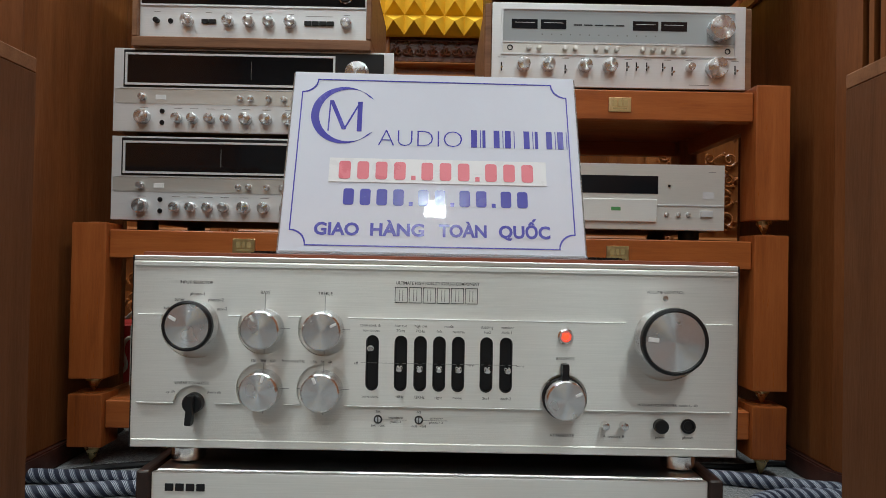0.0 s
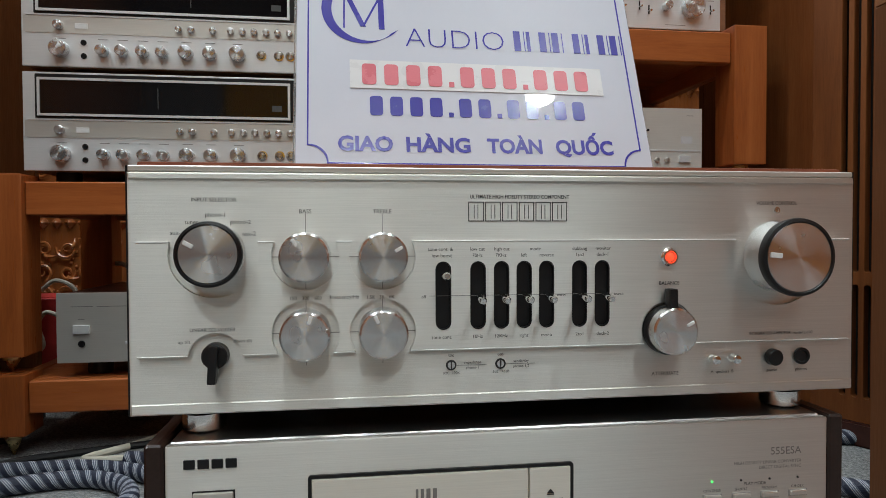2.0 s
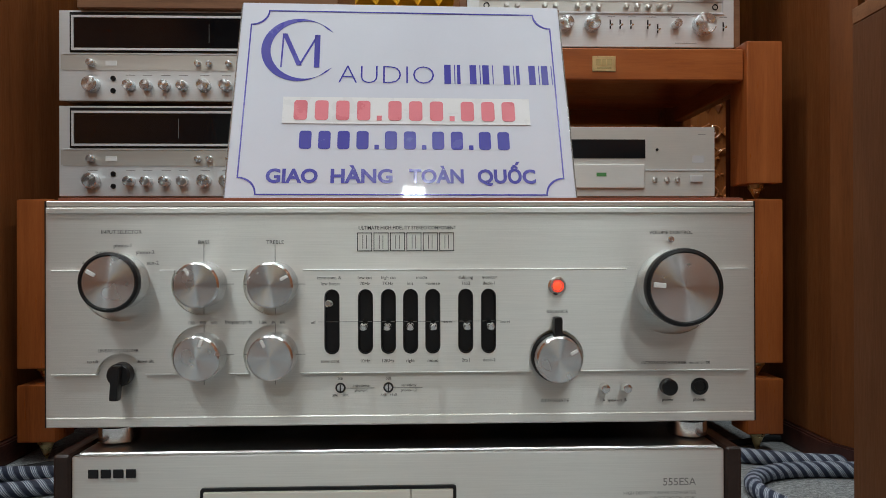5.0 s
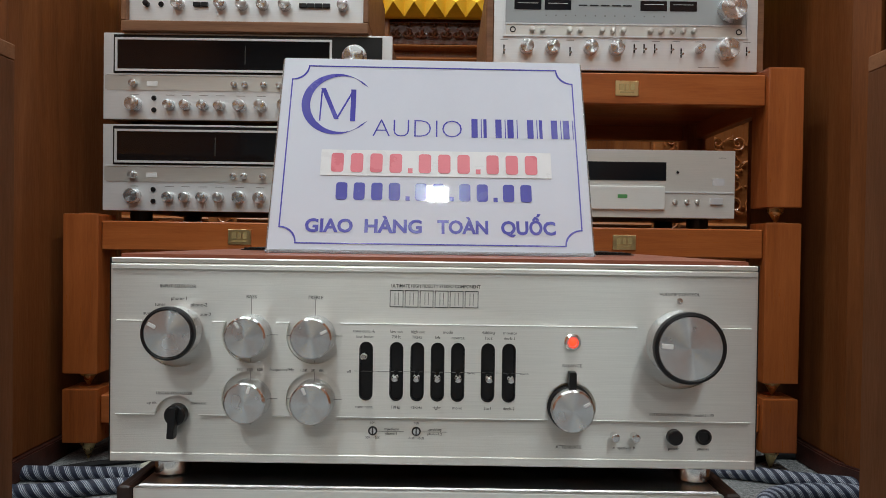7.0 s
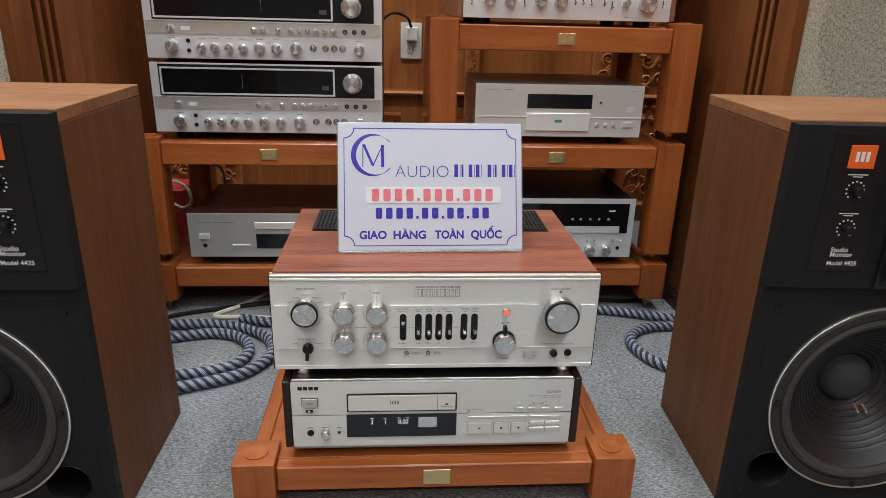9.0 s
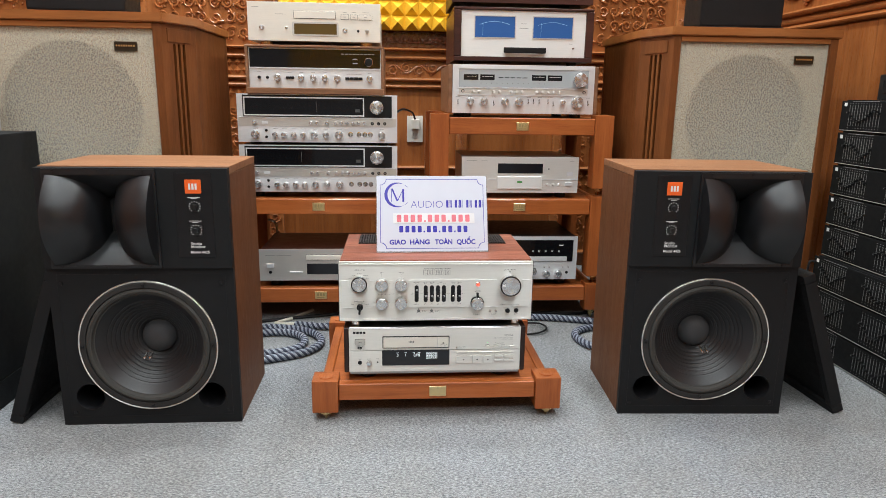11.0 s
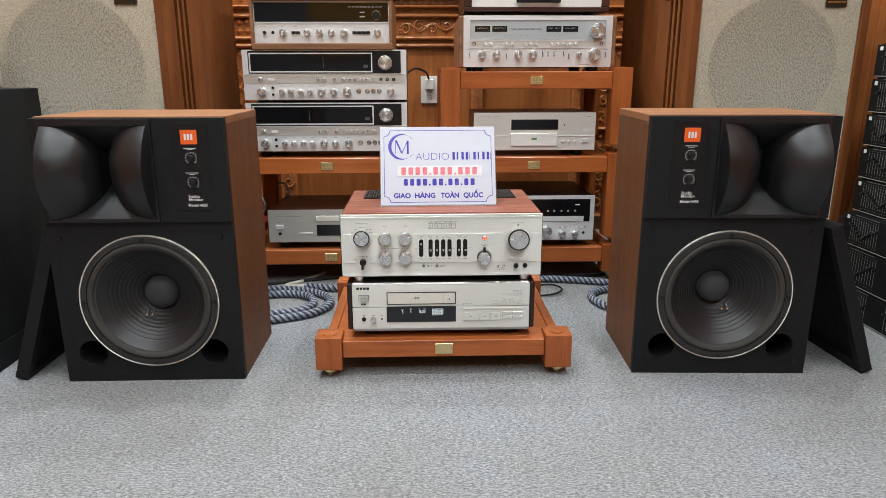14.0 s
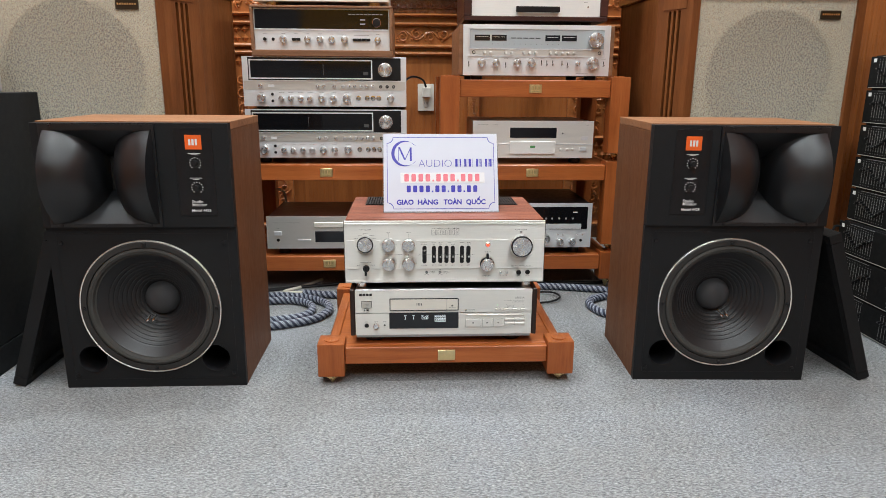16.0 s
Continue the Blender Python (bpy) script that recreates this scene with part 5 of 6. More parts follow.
# ---------------------------------------------------------------- large vintage loudspeakers behind
def corner_speaker(xc, yf, label, cham=(0.057, 0.130), half=0.265, depth=0.52, top=1.003):
    t = thing("floor_loudspeaker", label, "loudspeaker", (xc, yf, 0.0), 0, "pair of vintage cabinets")
    cx, cy = cham
    hb = half + cx
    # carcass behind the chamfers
    part("back_panel", B(-hb, hb, depth - 0.02, depth, 0.06, top, 0.002), TEAK_SHADED, t)
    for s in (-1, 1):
        part("side_panel", B(min(s * hb, s * (hb - 0.022)), max(s * hb, s * (hb - 0.022)), cy + 0.001, depth - 0.0205, 0.06, top, 0.002), TEAK_SHADED, t, "oiled teak side, darkened for shade")
    poly = [(-half, 0.0), (half, 0.0), (hb, cy), (hb, depth), (-hb, depth), (-hb, cy)]

    def prism(z0, z1, grow):
        bm = bmesh.new()
        pts = [(px + math.copysign(grow, px), py + (grow if py > cy + 0.01 else -grow)) for px, py in poly]
        a = [bm.verts.new((px, py, z0)) for px, py in pts]
        b = [bm.verts.new((px, py, z1)) for px, py in pts]
        bm.faces.new(a)
        bm.faces.new(b)
        for i in range(6):
            bm.faces.new((a[i], a[(i + 1) % 6], b[(i + 1) % 6], b[i]))
        bmesh.ops.bevel(bm, geom=list(bm.edges), offset=0.003, segments=2, affect="EDGES")
        return bm

    part("top_panel", prism(top + 0.0005, top + 0.027, 0.008), TEAK_LIT, t, "oiled teak top with overhang, lightened as if lit")
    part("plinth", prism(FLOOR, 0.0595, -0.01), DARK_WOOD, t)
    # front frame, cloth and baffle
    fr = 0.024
    part("frame_rail", B(-half + fr, half - fr, 0.0, 0.03, top - 0.017, top, 0.002), TEAK_LIT, t)
    part("frame_rail", B(-half + fr, half - fr, 0.0, 0.03, 0.06, 0.10, 0.002), TEAK_LIT, t)
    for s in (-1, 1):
        part("frame_stile", B(min(s * half, s * (half - fr)), max(s * half, s * (half - fr)), 0.0, 0.03, 0.06, top, 0.002), TEAK_SHADED, t)
    part("grille_cloth", B(-half + fr, half - fr, 0.010, 0.0115, 0.10, top - 0.017), CLOTH, t, "oatmeal woven grille cloth")
    loops = [[(-half + fr, 0.10), (half - fr, 0.10), (half - fr, top - 0.017), (-half + fr, top - 0.017)], arc(-0.003, 0.754, 0.198, 0, 360, 48)[:-1]]
    bf = part("baffle", slab(bmesh.new(), loops, 0.0125, 0.029), BAFFLE, t, "pale baffle behind the cloth")
    part("driver_cone", lathe(bmesh.new(), [(0.205, -0.02), (0.185, -0.025), (0.05, -0.09), (0.0, -0.08)], (-0.003, 0.011, 0.754), 40), GREY_PLASTIC, bf)
    bd = part("badge", B(half - fr - 0.110, half - fr - 0.047, 0.0050, 0.0095, top - 0.078, top - 0.053, 0.001), BADGE_BRONZE, t, "dark bronze maker's badge")
    bars(bd, [(half - fr - 0.105 + i * 0.0068, half - fr - 0.1005 + i * 0.0068) for i in range(8)], top - 0.0665, top - 0.0615, 0.0049, GOLD_PLATE, "badge_bars")
    # slotted chamfer panels
    L = math.hypot(cx, cy)
    ang = math.degrees(math.atan2(cy, cx))
    for s in (-1, 1):
        loops = [[(0.0, 0.06), (L, 0.06), (L, top), (0.0, top)]]
        mid = L * 0.5
        for z0, z1 in ((0.10, 0.29), (0.31, 0.950)):
            for k in (-1, 0, 1):
                loops.append(rounded(mid + k * 0.0195 - 0.0056, mid + k * 0.0195 + 0.0056, z0, z1, 0.0052, 4))
        bm = slab(bmesh.new(), loops, 0.0, 0.016)
        p = part("slotted_panel", bm, TEAK_SHADED, t, "teak corner panel with vertical slots, darkened for shade", loc=(-half - cx, cy, 0) if s < 0 else (half, 0.0, 0), rot=(0, 0, -ang if s < 0 else ang))
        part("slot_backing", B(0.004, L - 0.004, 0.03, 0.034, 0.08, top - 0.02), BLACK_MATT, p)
        part("block", B(L * 0.16, L * 0.84, -0.003, -0.0005, top - 0.050, top - 0.012, 0.001), TEAK_SHADED, p)
    return t


corner_speaker(-1.029, 0.46, "tall vintage teak loudspeaker with oatmeal cloth grille and slotted corners")
corner_speaker(1.022, 0.52, "tall vintage teak loudspeaker with oatmeal cloth grille beside the equalizer stack")


def small_black_speaker(x0, x1, y0, y1, z0, h):
    t = thing("small_loudspeaker", "small black loudspeaker standing on the teak cabinet", "loudspeaker", ((x0 + x1) / 2, y0, z0))
    w, d = (x1 - x0) / 2, y1 - y0
    part("base_plate", B(-w - 0.006, w + 0.006, -0.004, d + 0.004, 0.006, 0.018, 0.003, 2), BLACK, t)
    part("body", B(-w, w, 0.0, d, 0.0185, h, 0.006, 2), BLACK_MATT, t)
    for sx in (-1, 1):
        for y in (0.02, d - 0.02):
            part("foot", lathe(bmesh.new(), [(0, 0), (0.010, 0), (0.011, 0.006), (0, 0.006)], (sx * (w - 0.02), y, 0), 16, "z"), CHROME, t)


small_black_speaker(-1.205, -0.915, 0.62, 0.75, 1.0305, 0.36)
small_black_speaker(0.895, 1.175, 0.66, 0.79, 1.0305, 0.36)

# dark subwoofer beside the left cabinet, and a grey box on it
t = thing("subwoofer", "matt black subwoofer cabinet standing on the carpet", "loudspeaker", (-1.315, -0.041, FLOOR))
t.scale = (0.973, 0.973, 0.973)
part("cabinet", B(-0.22, 0.22, 0.0, 0.445, 0.072, 0.70, 0.004, 2), BLACK_MATT, t)
part("plinth", B(-0.222, 0.222, -0.003, 0.447, 0.0, 0.070, 0.003, 2), BLACK_MATT, t, "black plinth board")
t = thing("grey_speaker_box", "small warm grey plastic speaker box on the subwoofer", "loudspeaker", (-1.235, 0.251, 0.7014))
part("housing", B(-0.08, 0.050, 0.0, 0.13, 0.0, 0.145, 0.008, 3), GREY_PLASTIC, t)


# ---------------------------------------------------------------- equalizer stack by the side wall
EQ_INK = surface("grey_panel_print", (0.24, 0.24, 0.235), 0.5)
EQ_BLACK = surface("matt_black_faceplate", (0.0045, 0.0045, 0.005), 0.62, 0, 0.2, 60, spec=0.18)


def equalizer(z0, z1, x, seed):
    rnd = random.Random(seed)
    t = thing("graphic_equalizer", "black rack equalizer with rows of sliders in a tall stack", "equalizer", (x, 0.425, z0), -90, "stacked equalizers")
    w, h = 0.48, z1 - z0
    part("case", B(0.012, w - 0.012, 0.006, 1.5 - x - 0.012, 0.0, h, 0.001), EQ_BLACK, t)
    part("faceplate", B(0.0, w, 0.0, 0.0055, 0.003, h - 0.003, 0.0012), EQ_BLACK, t, "black faceplate with white print")
    slots, caps, ink = bmesh.new(), bmesh.new(), bmesh.new()
    banks = [(0.034, 0.160), (0.235, 0.375)] if seed % 3 else [(0.034, 0.175), (0.245, 0.385)]
    phase = rnd.uniform(0, 3)
    for a, b in banks:
        n = 12
        for i in range(n):
            sx = a + (i + 0.5) * (b - a) / n
            box(slots, sx - 0.0005, sx + 0.0005, -0.0004, -0.0001, h * 0.2, h * 0.84)
            q = h * (0.50 + 0.16 * math.sin(phase + i * 0.55) + rnd.uniform(-0.04, 0.04))
            box(caps, sx - 0.0030, sx + 0.0030, -0.009, -0.0004, q - 0.0030, q + 0.0030)
            box(ink, sx - 0.0026, sx + 0.0026, -0.0093, -0.0091, q - 0.0004, q + 0.0004)
            box(ink, sx - 0.0022, sx + 0.0022, -0.0003, -0.0001, h * 0.88, h * 0.88 + 0.0010)
            box(ink, sx - 0.0022, sx + 0.0022, -0.0003, -0.0001, h * 0.13, h * 0.13 + 0.0010)
            for k in range(8):
                zz = h * (0.22 + 0.085 * k)
                box(ink, sx - 0.0022, sx + 0.0022, -0.0003, -0.0001, zz, zz + 0.0007)
    box(ink, 0.05, 0.16, -0.0003, -0.0001, h * 0.95, h * 0.95 + 0.0014)
    part("badge", B(0.014, 0.026, -0.0012, -0.0001, h * 0.80, h * 0.91, 0.0003), WHITE_INK, t, "small white badge")
    part("lower_edge", B(0.006, w - 0.006, -0.0009, -0.0001, 0.0045, 0.0062), ALU_GREY, t, "bright lower edge strip")
    tagged(part("slider_slot", slots, EQ_INK, t), kind="stuff")
    tagged(part("slider_cap", caps, BLACK, t), kind="stuff")
    part("scale_print", ink, EQ_INK, t)
    for k in range(2):
        part("push_button", B(0.40 + k * 0.028, 0.418 + k * 0.028, -0.006, -0.0001, h * 0.18, h * 0.30, 0.001), CHROME if seed % 2 else GREY_PLASTIC, t)
    part("window", B(0.395, 0.46, -0.0010, -0.0001, h * 0.45, h * 0.75, 0.0004), SMOKED, t)
    if seed > 4:
        part("rack_handle", sweep(bmesh.new(), smooth_path([(0.010, 0.0, h * 0.2), (0.010, -0.022, h * 0.24), (0.010, -0.022, h * 0.76), (0.010, 0.0, h * 0.8)], 5), 0.0035, 8), BLACK, t)
    return t


edges = [0.817, 0.722, 0.622, 0.527, 0.432, 0.332, 0.232, 0.116, 0.02]
for i in range(8):
    equalizer(edges[i + 1], edges[i], 1.262 if i < 5 else 1.244, i)
t = thing("small_black_box", "small black electronic box on the equalizer stack", "electronics", (1.30, 0.33, 0.8174), -90)
part("housing", B(0.0, 0.24, 0.0, 0.15, 0.0, 0.072, 0.004, 2), BLACK, t)
part("front_window", B(0.02, 0.22, -0.0012, -0.0001, 0.018, 0.054, 0.0004), SMOKED, t)


# ---------------------------------------------------------------- hi-fi units on the racks
def unit(name, label, category, x0, x1, y, z0, z1, depth, face, case, foot=0.0, foot_mat=None, face_t=0.006, inset_case=0.003):
    """A box with a face panel; gives the thing and a function from face fractions to local x, z."""
    t = thing(name, label, category, ((x0 + x1) / 2, y, z0))
    w, h = (x1 - x0) / 2, z1 - z0
    part("case", B(-w + inset_case, w - inset_case, face_t + 0.0003, depth, foot, h - 0.002, 0.002), case, t)
    part("front_panel", B(-w, w, 0.0, face_t, foot, h, 0.0012, 2), face, t)
    if foot:
        for sx in (-1, 1):
            for yy in (0.05, depth - 0.05):
                part("foot", lathe(bmesh.new(), [(0, 0), (0.018, 0), (0.020, 0.002), (0.020, foot), (0, foot)], (sx * (w - 0.05), yy, 0), 24, "z"), foot_mat or BLACK, t)
    return t, lambda u, v: (-w + 2 * w * u, foot + (h - foot) * v)


def tick_print(t, at, spots, material=None):
    """Tiny unreadable captions as bars: (u, v, width in metres)."""
    bm = bmesh.new()
    for u, v, wd in spots:
        x, z = at(u, v)
        box(bm, x - wd / 2, x + wd / 2, -0.0003, -0.0001, z, z + 0.0009)
    tagged(part("caption_bar", bm, material or INK_GREY, t), kind="stuff")


def quad_receiver(z0, z1, label, needle, foot):
    t, at = unit("quadraphonic_receiver", label, "receiver", -0.630, -0.0945, 0.747, z0, z1, 0.36, ALU_SILVER, CASE_WOOD, foot)

    def u(px):
        return (px - 122) / 783

    def v(py):
        return (470 - py) / 235

    (xa, za), (xb, zb) = at(u(150), v(345)), at(u(878), v(240))
    part("dial_surround", B(xa, xb, -0.0020, -0.0001, za, zb, 0.0006), BLACK, t)
    (xa, za), (xb, zb) = at(u(156), v(340)), at(u(742), v(249))
    part("dial_frame", slab(bmesh.new(), [[(xa, za), (xb, za), (xb, zb), (xa, zb)], [(xa + 0.004, za + 0.004), (xb - 0.004, za + 0.004), (xb - 0.004, zb - 0.004), (xa + 0.004, zb - 0.004)]], -0.0045, -0.002), ALU_SILVER, t, "bright dial frame")
    gl = part("dial_glass", B(xa + 0.0042, xb - 0.0042, -0.0030, -0.0022, za + 0.0042, zb - 0.0042), SMOKED, t, "black tuning dial glass")
    nx = xa + (xb - xa) * needle
    part("needle", B(nx - 0.0004, nx + 0.0004, -0.0034, -0.0031, za + 0.014, zb - 0.014), INK_GREY, gl)
    part("dial_print", B(xb - 0.030, xb - 0.014, -0.0034, -0.0031, za + 0.014, za + 0.024), surface("dim_dial_print", (0.06, 0.06, 0.058), 0.5), gl)
    (xa, za), (xb, zb) = at(0.006, v(388)), at(0.994, v(350.5))
    part("switch_strip", B(xa, xb, -0.0004, -0.0001, za, zb), ALU_GREY, t, "darker satin strip with push switches")
    (xa, za), (xb, zb) = at(0.012, v(350)), at(0.988, v(346))
    part("divider", B(xa, xb, -0.0015, -0.0001, za, zb, 0.0003), ALU_SILVER, t)
    (xa, za), (xb, zb) = at(0.012, v(391)), at(0.988, v(388.5))
    part("divider", B(xa, xb, -0.0008, -0.0001, za, zb), ALU_GREY, t)
    x, z = at(u(803), v(295))
    knob(t, x, z, -0.0021, 0.0185, 0.016, SPUN_SATIN, "tuning_knob", skirt=1.25)
    x, z = at(u(205), v(373))
    knob(t, x, z, -0.0002, 0.0070, 0.010, SPUN_SATIN, "selector_knob")
    x, z = at(u(255), v(373))
    part("badge", B(x - 0.010, x + 0.010, -0.0012, -0.0001, z - 0.0045, z + 0.0045, 0.0004), WHITE_INK, t)
    for px in (478, 507, 558, 600, 628, 656, 685, 713, 741):
        x, z = at(u(px), v(373))
        knob(t, x, z, -0.0004, 0.0056, 0.007, SPUN_SATIN, "push_switch")
    for px in (781, 812, 843):
        jack(t, *at(u(px), v(374)), -0.0002, 0.0054, "tape_jack")
    for px, py, r in ((208, 430, 0.0135), (304, 432, 0.0090), (348, 432, 0.0090), (395, 432, 0.0090), (440, 432, 0.0090), (495, 431, 0.0112), (551, 431, 0.0105), (616, 430, 0.0125), (828, 430, 0.0112)):
        x, z = at(u(px), v(py))
        knob(t, x, z, -0.0002, r, 0.016, SPUN_SATIN, "control_knob")
    for py in (412, 444):
        jack(t, *at(u(260), v(py)), -0.0002, 0.0046, "phones_jack")
    for px in (673, 715, 743, 771):
        x, z = at(u(px), v(429))
        b = jack(t, x, z, -0.0002, 0.0084, "mode_button", CHROME)
        part("button_face", lathe(bmesh.new(), [(0.0052, 0.0003), (0.0050, 0.0022), (0, 0.0026)], seg=16), SPUN_DARK, b)
    tick_print(t, at, [(u(p), v(404), 0.016) for p in (208, 304, 348, 395, 440, 495, 551, 616, 828)] + [(u(p), v(359), 0.010) for p in (205, 478, 558, 640, 700)] + [(u(340), v(373), 0.10)])
    return t


quad_receiver(0.4622, 0.6425, "silver four-channel receiver with black dial glass on the rack", 0.465, 0.020)
quad_receiver(0.6427, 0.8115, "silver four-channel receiver with black dial glass stacked on its twin", 0.60, 0.009)

# receiver in a walnut case
t, at = unit("stereo_receiver", "silver stereo receiver with black dial in a walnut case", "receiver", -0.583, -0.148, 0.747, 0.8317, 0.9610, 0.30, ALU_SILVER, BLACK)
for x0, x1, z0, z1 in ((-0.2275, 0.2275, -0.0205, -0.0002), (-0.2275, 0.2275, 0.1296, 0.1368), (-0.2275, -0.2178, 0.0, 0.1294), (0.2178, 0.2275, 0.0, 0.1294)):
    part("wooden_sleeve", B(x0, x1, -0.012, 0.31, z0 if z0 > -0.01 else -0.0200, z1, 0.0015), CASE_WOOD, t, "walnut sleeve board")


def U(px):
    return (px - 183) / 632


def V(py):
    return (200 - py) / 188


(xa, za), (xb, zb) = at(U(188), V(104)), at(U(810), V(19))
gl = part("dial_glass", B(xa, xb, -0.0025, -0.0001, za, zb, 0.0005), SMOKED, t, "black dial glass")
x, z = at(U(755), V(75))
knob(t, x, z, -0.0026, 0.0125, 0.006, BLACK, "tuning_knob")
part("knob_ring", lathe(bmesh.new(), [(0.0145, 0), (0.0145, 0.002), (0.0128, 0.003), (0.0127, 0)], (x, -0.0026, z), 36), CHROME, t)
(xa, za), (xb, zb) = at(0.004, V(110)), at(0.996, V(105))
part("divider", B(xa, xb, -0.003, -0.0001, za, zb, 0.0003), ALU_SILVER, t)
bm = bmesh.new()
for py in (65, 84):
    x, z = at(U(690), V(py))
    box(bm, x - 0.008, x + 0.008, -0.0028, -0.0026, z, z + 0.004)
x, z = at(U(700), V(40))
for k in range(9):
    box(bm, x - 0.052 + k * 0.0125, x - 0.043 + k * 0.0125, -0.0028, -0.0026, z, z + 0.0025)
part("dial_print", bm, GREY_PLASTIC, gl)
for px, r in ((317, 0.0110), (430, 0.0102), (488, 0.0102), (543, 0.0102), (603, 0.0108), (759, 0.0102)):
    x, z = at(U(px), V(152))
    knob(t, x, z, -0.0002, r, 0.015, SPUN_SATIN, "control_knob")
x, z = at(U(231), V(152))
knob(t, x, z, -0.0002, 0.0052, 0.009, BLACK, "power_switch")
jack(t, *at(U(269), V(152)), -0.0002, 0.0050, "phones_jack")
for a, b in ((356, 397), (641, 725)):
    (xa, za), (xb, zb) = at(U(a), V(158)), at(U(b), V(146))
    n = 2 if b - a < 60 else 4
    for k in range(n):
        w = (xb - xa) / n
        part("rocker_switch", B(xa + k * w + 0.0004, xa + (k + 1) * w - 0.0004, -0.005, -0.0001, za, zb, 0.0008), BLACK, t)
tick_print(t, at, [(U(p), V(127), 0.012) for p in (231, 317, 375, 430, 488, 543, 603, 759)] + [(U(683), V(132), 0.05)])

# champagne cd player on top
t, at = unit("slim_cd_player", "champagne cd player on gilt feet atop the receivers", "cd player", -0.580, -0.149, 0.745, 0.9687, 1.103, 0.30, ALU_GOLD, ALU_GOLD, 0.013, BRASS)


def U(px):
    return (px - 648) / 352


def V(py):
    return (108 - py) / 105


(xa, za), (xb, zb) = at(U(770), V(46)), at(U(880), V(27))
part("tray_gap", B(xa - 0.001, xb + 0.001, -0.0008, -0.0001, za - 0.001, zb + 0.001), BLACK, t)
part("disc_tray", B(xa, xb, -0.0030, -0.0001, za, zb, 0.0008), ALU_GOLD, t)
(xa, za), (xb, zb) = at(U(770), V(89)), at(U(883), V(60))
part("display_bezel", slab(bmesh.new(), [rounded(xa - 0.006, xb + 0.006, za - 0.005, zb + 0.005, 0.004), [(xa, za), (xb, za), (xb, zb), (xa, zb)]], -0.0022, -0.0001), ALU_GREY, t, "raised bezel round the display")
part("display_window", B(xa, xb, -0.0012, -0.0001, za, zb, 0.0004), BRONZE_GLASS, t, "bronze display window")
for a, b in ((895, 915), (920, 938), (943, 977)):
    (xa, za), (xb, zb) = at(U(a), V(47)), at(U(b), V(34))
    part("key_gap", B(xa - 0.0008, xb + 0.0008, -0.0008, -0.0001, za - 0.0008, zb + 0.0008), BLACK, t)
    part("key", B(xa, xb, -0.0030, -0.0001, za, zb, 0.0008), ALU_GOLD, t)
    bars(t, [((xa + xb) / 2 - 0.004, (xa + xb) / 2 + 0.004)], (za + zb) / 2 - 0.0006, (za + zb) / 2 + 0.0006, -0.0031, INK_GREY, "key_mark")
for px, py, r in ((685, 72, 0.0075), (905, 77, 0.0075), (964, 78, 0.0060), (750, 73, 0.0040)):
    x, z = at(U(px), V(py))
    knob(t, x, z, -0.0002, r, 0.006, SPUN_SATIN, "control_knob")
jack(t, *at(U(940), V(78)), -0.0002, 0.004, "phones_jack")
tick_print(t, at, [(U(668), V(18), 0.022), (U(735), V(36), 0.035), (U(905), V(28), 0.012), (U(930), V(28), 0.012), (U(960), V(28), 0.02)])

# large silver receiver
t, at = unit("silver_receiver", "large silver stereo receiver with walnut side cheeks", "receiver", 0.0940, 0.5855, 0.757, 0.7422, 0.9185, 0.38, ALU_SILVER, BLACK, 0.014)
for s in (-1, 1):
    part("side_cheek", B(min(s * 0.2459, s * 0.2600), max(s * 0.2459, s * 0.2600), 0.004, 0.39, 0.014, 0.175, 0.002), CASE_WOOD, t, "walnut side cheek")


def U(px):
    return (px - 303) / 645


def V(py):
    return (222 - py) / 219


(xa, za), (xb, zb) = at(U(326), V(140)), at(U(924), V(18))
part("dial_frame", slab(bmesh.new(), [[(xa, za), (xb, za), (xb, zb), (xa, zb)], [(xa + 0.003, za + 0.003), (xb - 0.003, za + 0.003), (xb - 0.003, zb - 0.003), (xa + 0.003, zb - 0.003)]], -0.003, -0.0001), ALU_SILVER, t, "bright dial frame")
(xa, za), (xb, zb) = at(U(331), V(104)), at(U(919), V(24))
dial = part("dial_window", B(xa, xb, -0.0009, -0.0001, za, zb), pane_material("silver_dial_glass", (0.40, 0.43, 0.44), 0.08), t, "pale silver dial window")
for a, b in ((352, 418), (426, 491), (660, 725), (732, 798)):
    (xa, za), (xb, zb) = at(U(a), V(72)), at(U(b), V(47))
    m = part("meter", B(xa, xb, -0.0016, -0.0010, za, zb, 0.0003), DISPLAY_GLASS, dial, "dark meter window")
    part("meter_scale", B(xa + 0.006, xb - 0.006, -0.0019, -0.0017, zb - 0.007, zb - 0.0062), WHITE_INK, m)
bm = bmesh.new()
for k in range(5):
    x, z = at(U(520 + k * 27), V(60))
    box(bm, x - 0.008, x + 0.008, -0.0014, -0.0010, z - 0.0012, z + 0.0012)
part("indicator_bars", bm, BLACK, dial)
bm = bmesh.new()
for k in range(13):
    x, z = at(U(430 + k * 24), V(86))
    box(bm, x - 0.0012, x + 0.0012, -0.0013, -0.0010, z - 0.0012, z + 0.0012)
part("dial_scale", bm, INK_GREY, dial)
(xa, za), (xb, zb) = at(U(332), V(136)), at(U(918), V(110.5))
part("button_strip", B(xa, xb, -0.0005, -0.0001, za, zb), ALU_GREY, t, "grey strip under the dial")
(xa, za), (xb, zb) = at(U(331), V(109)), at(U(919), V(106))
part("divider", B(xa, xb, -0.0022, -0.0001, za, zb), ALU_SILVER, t)
x, z = at(U(880), V(67))
knob(t, x, z, -0.0010, 0.0240, 0.020, SPUN_SATIN, "tuning_knob")
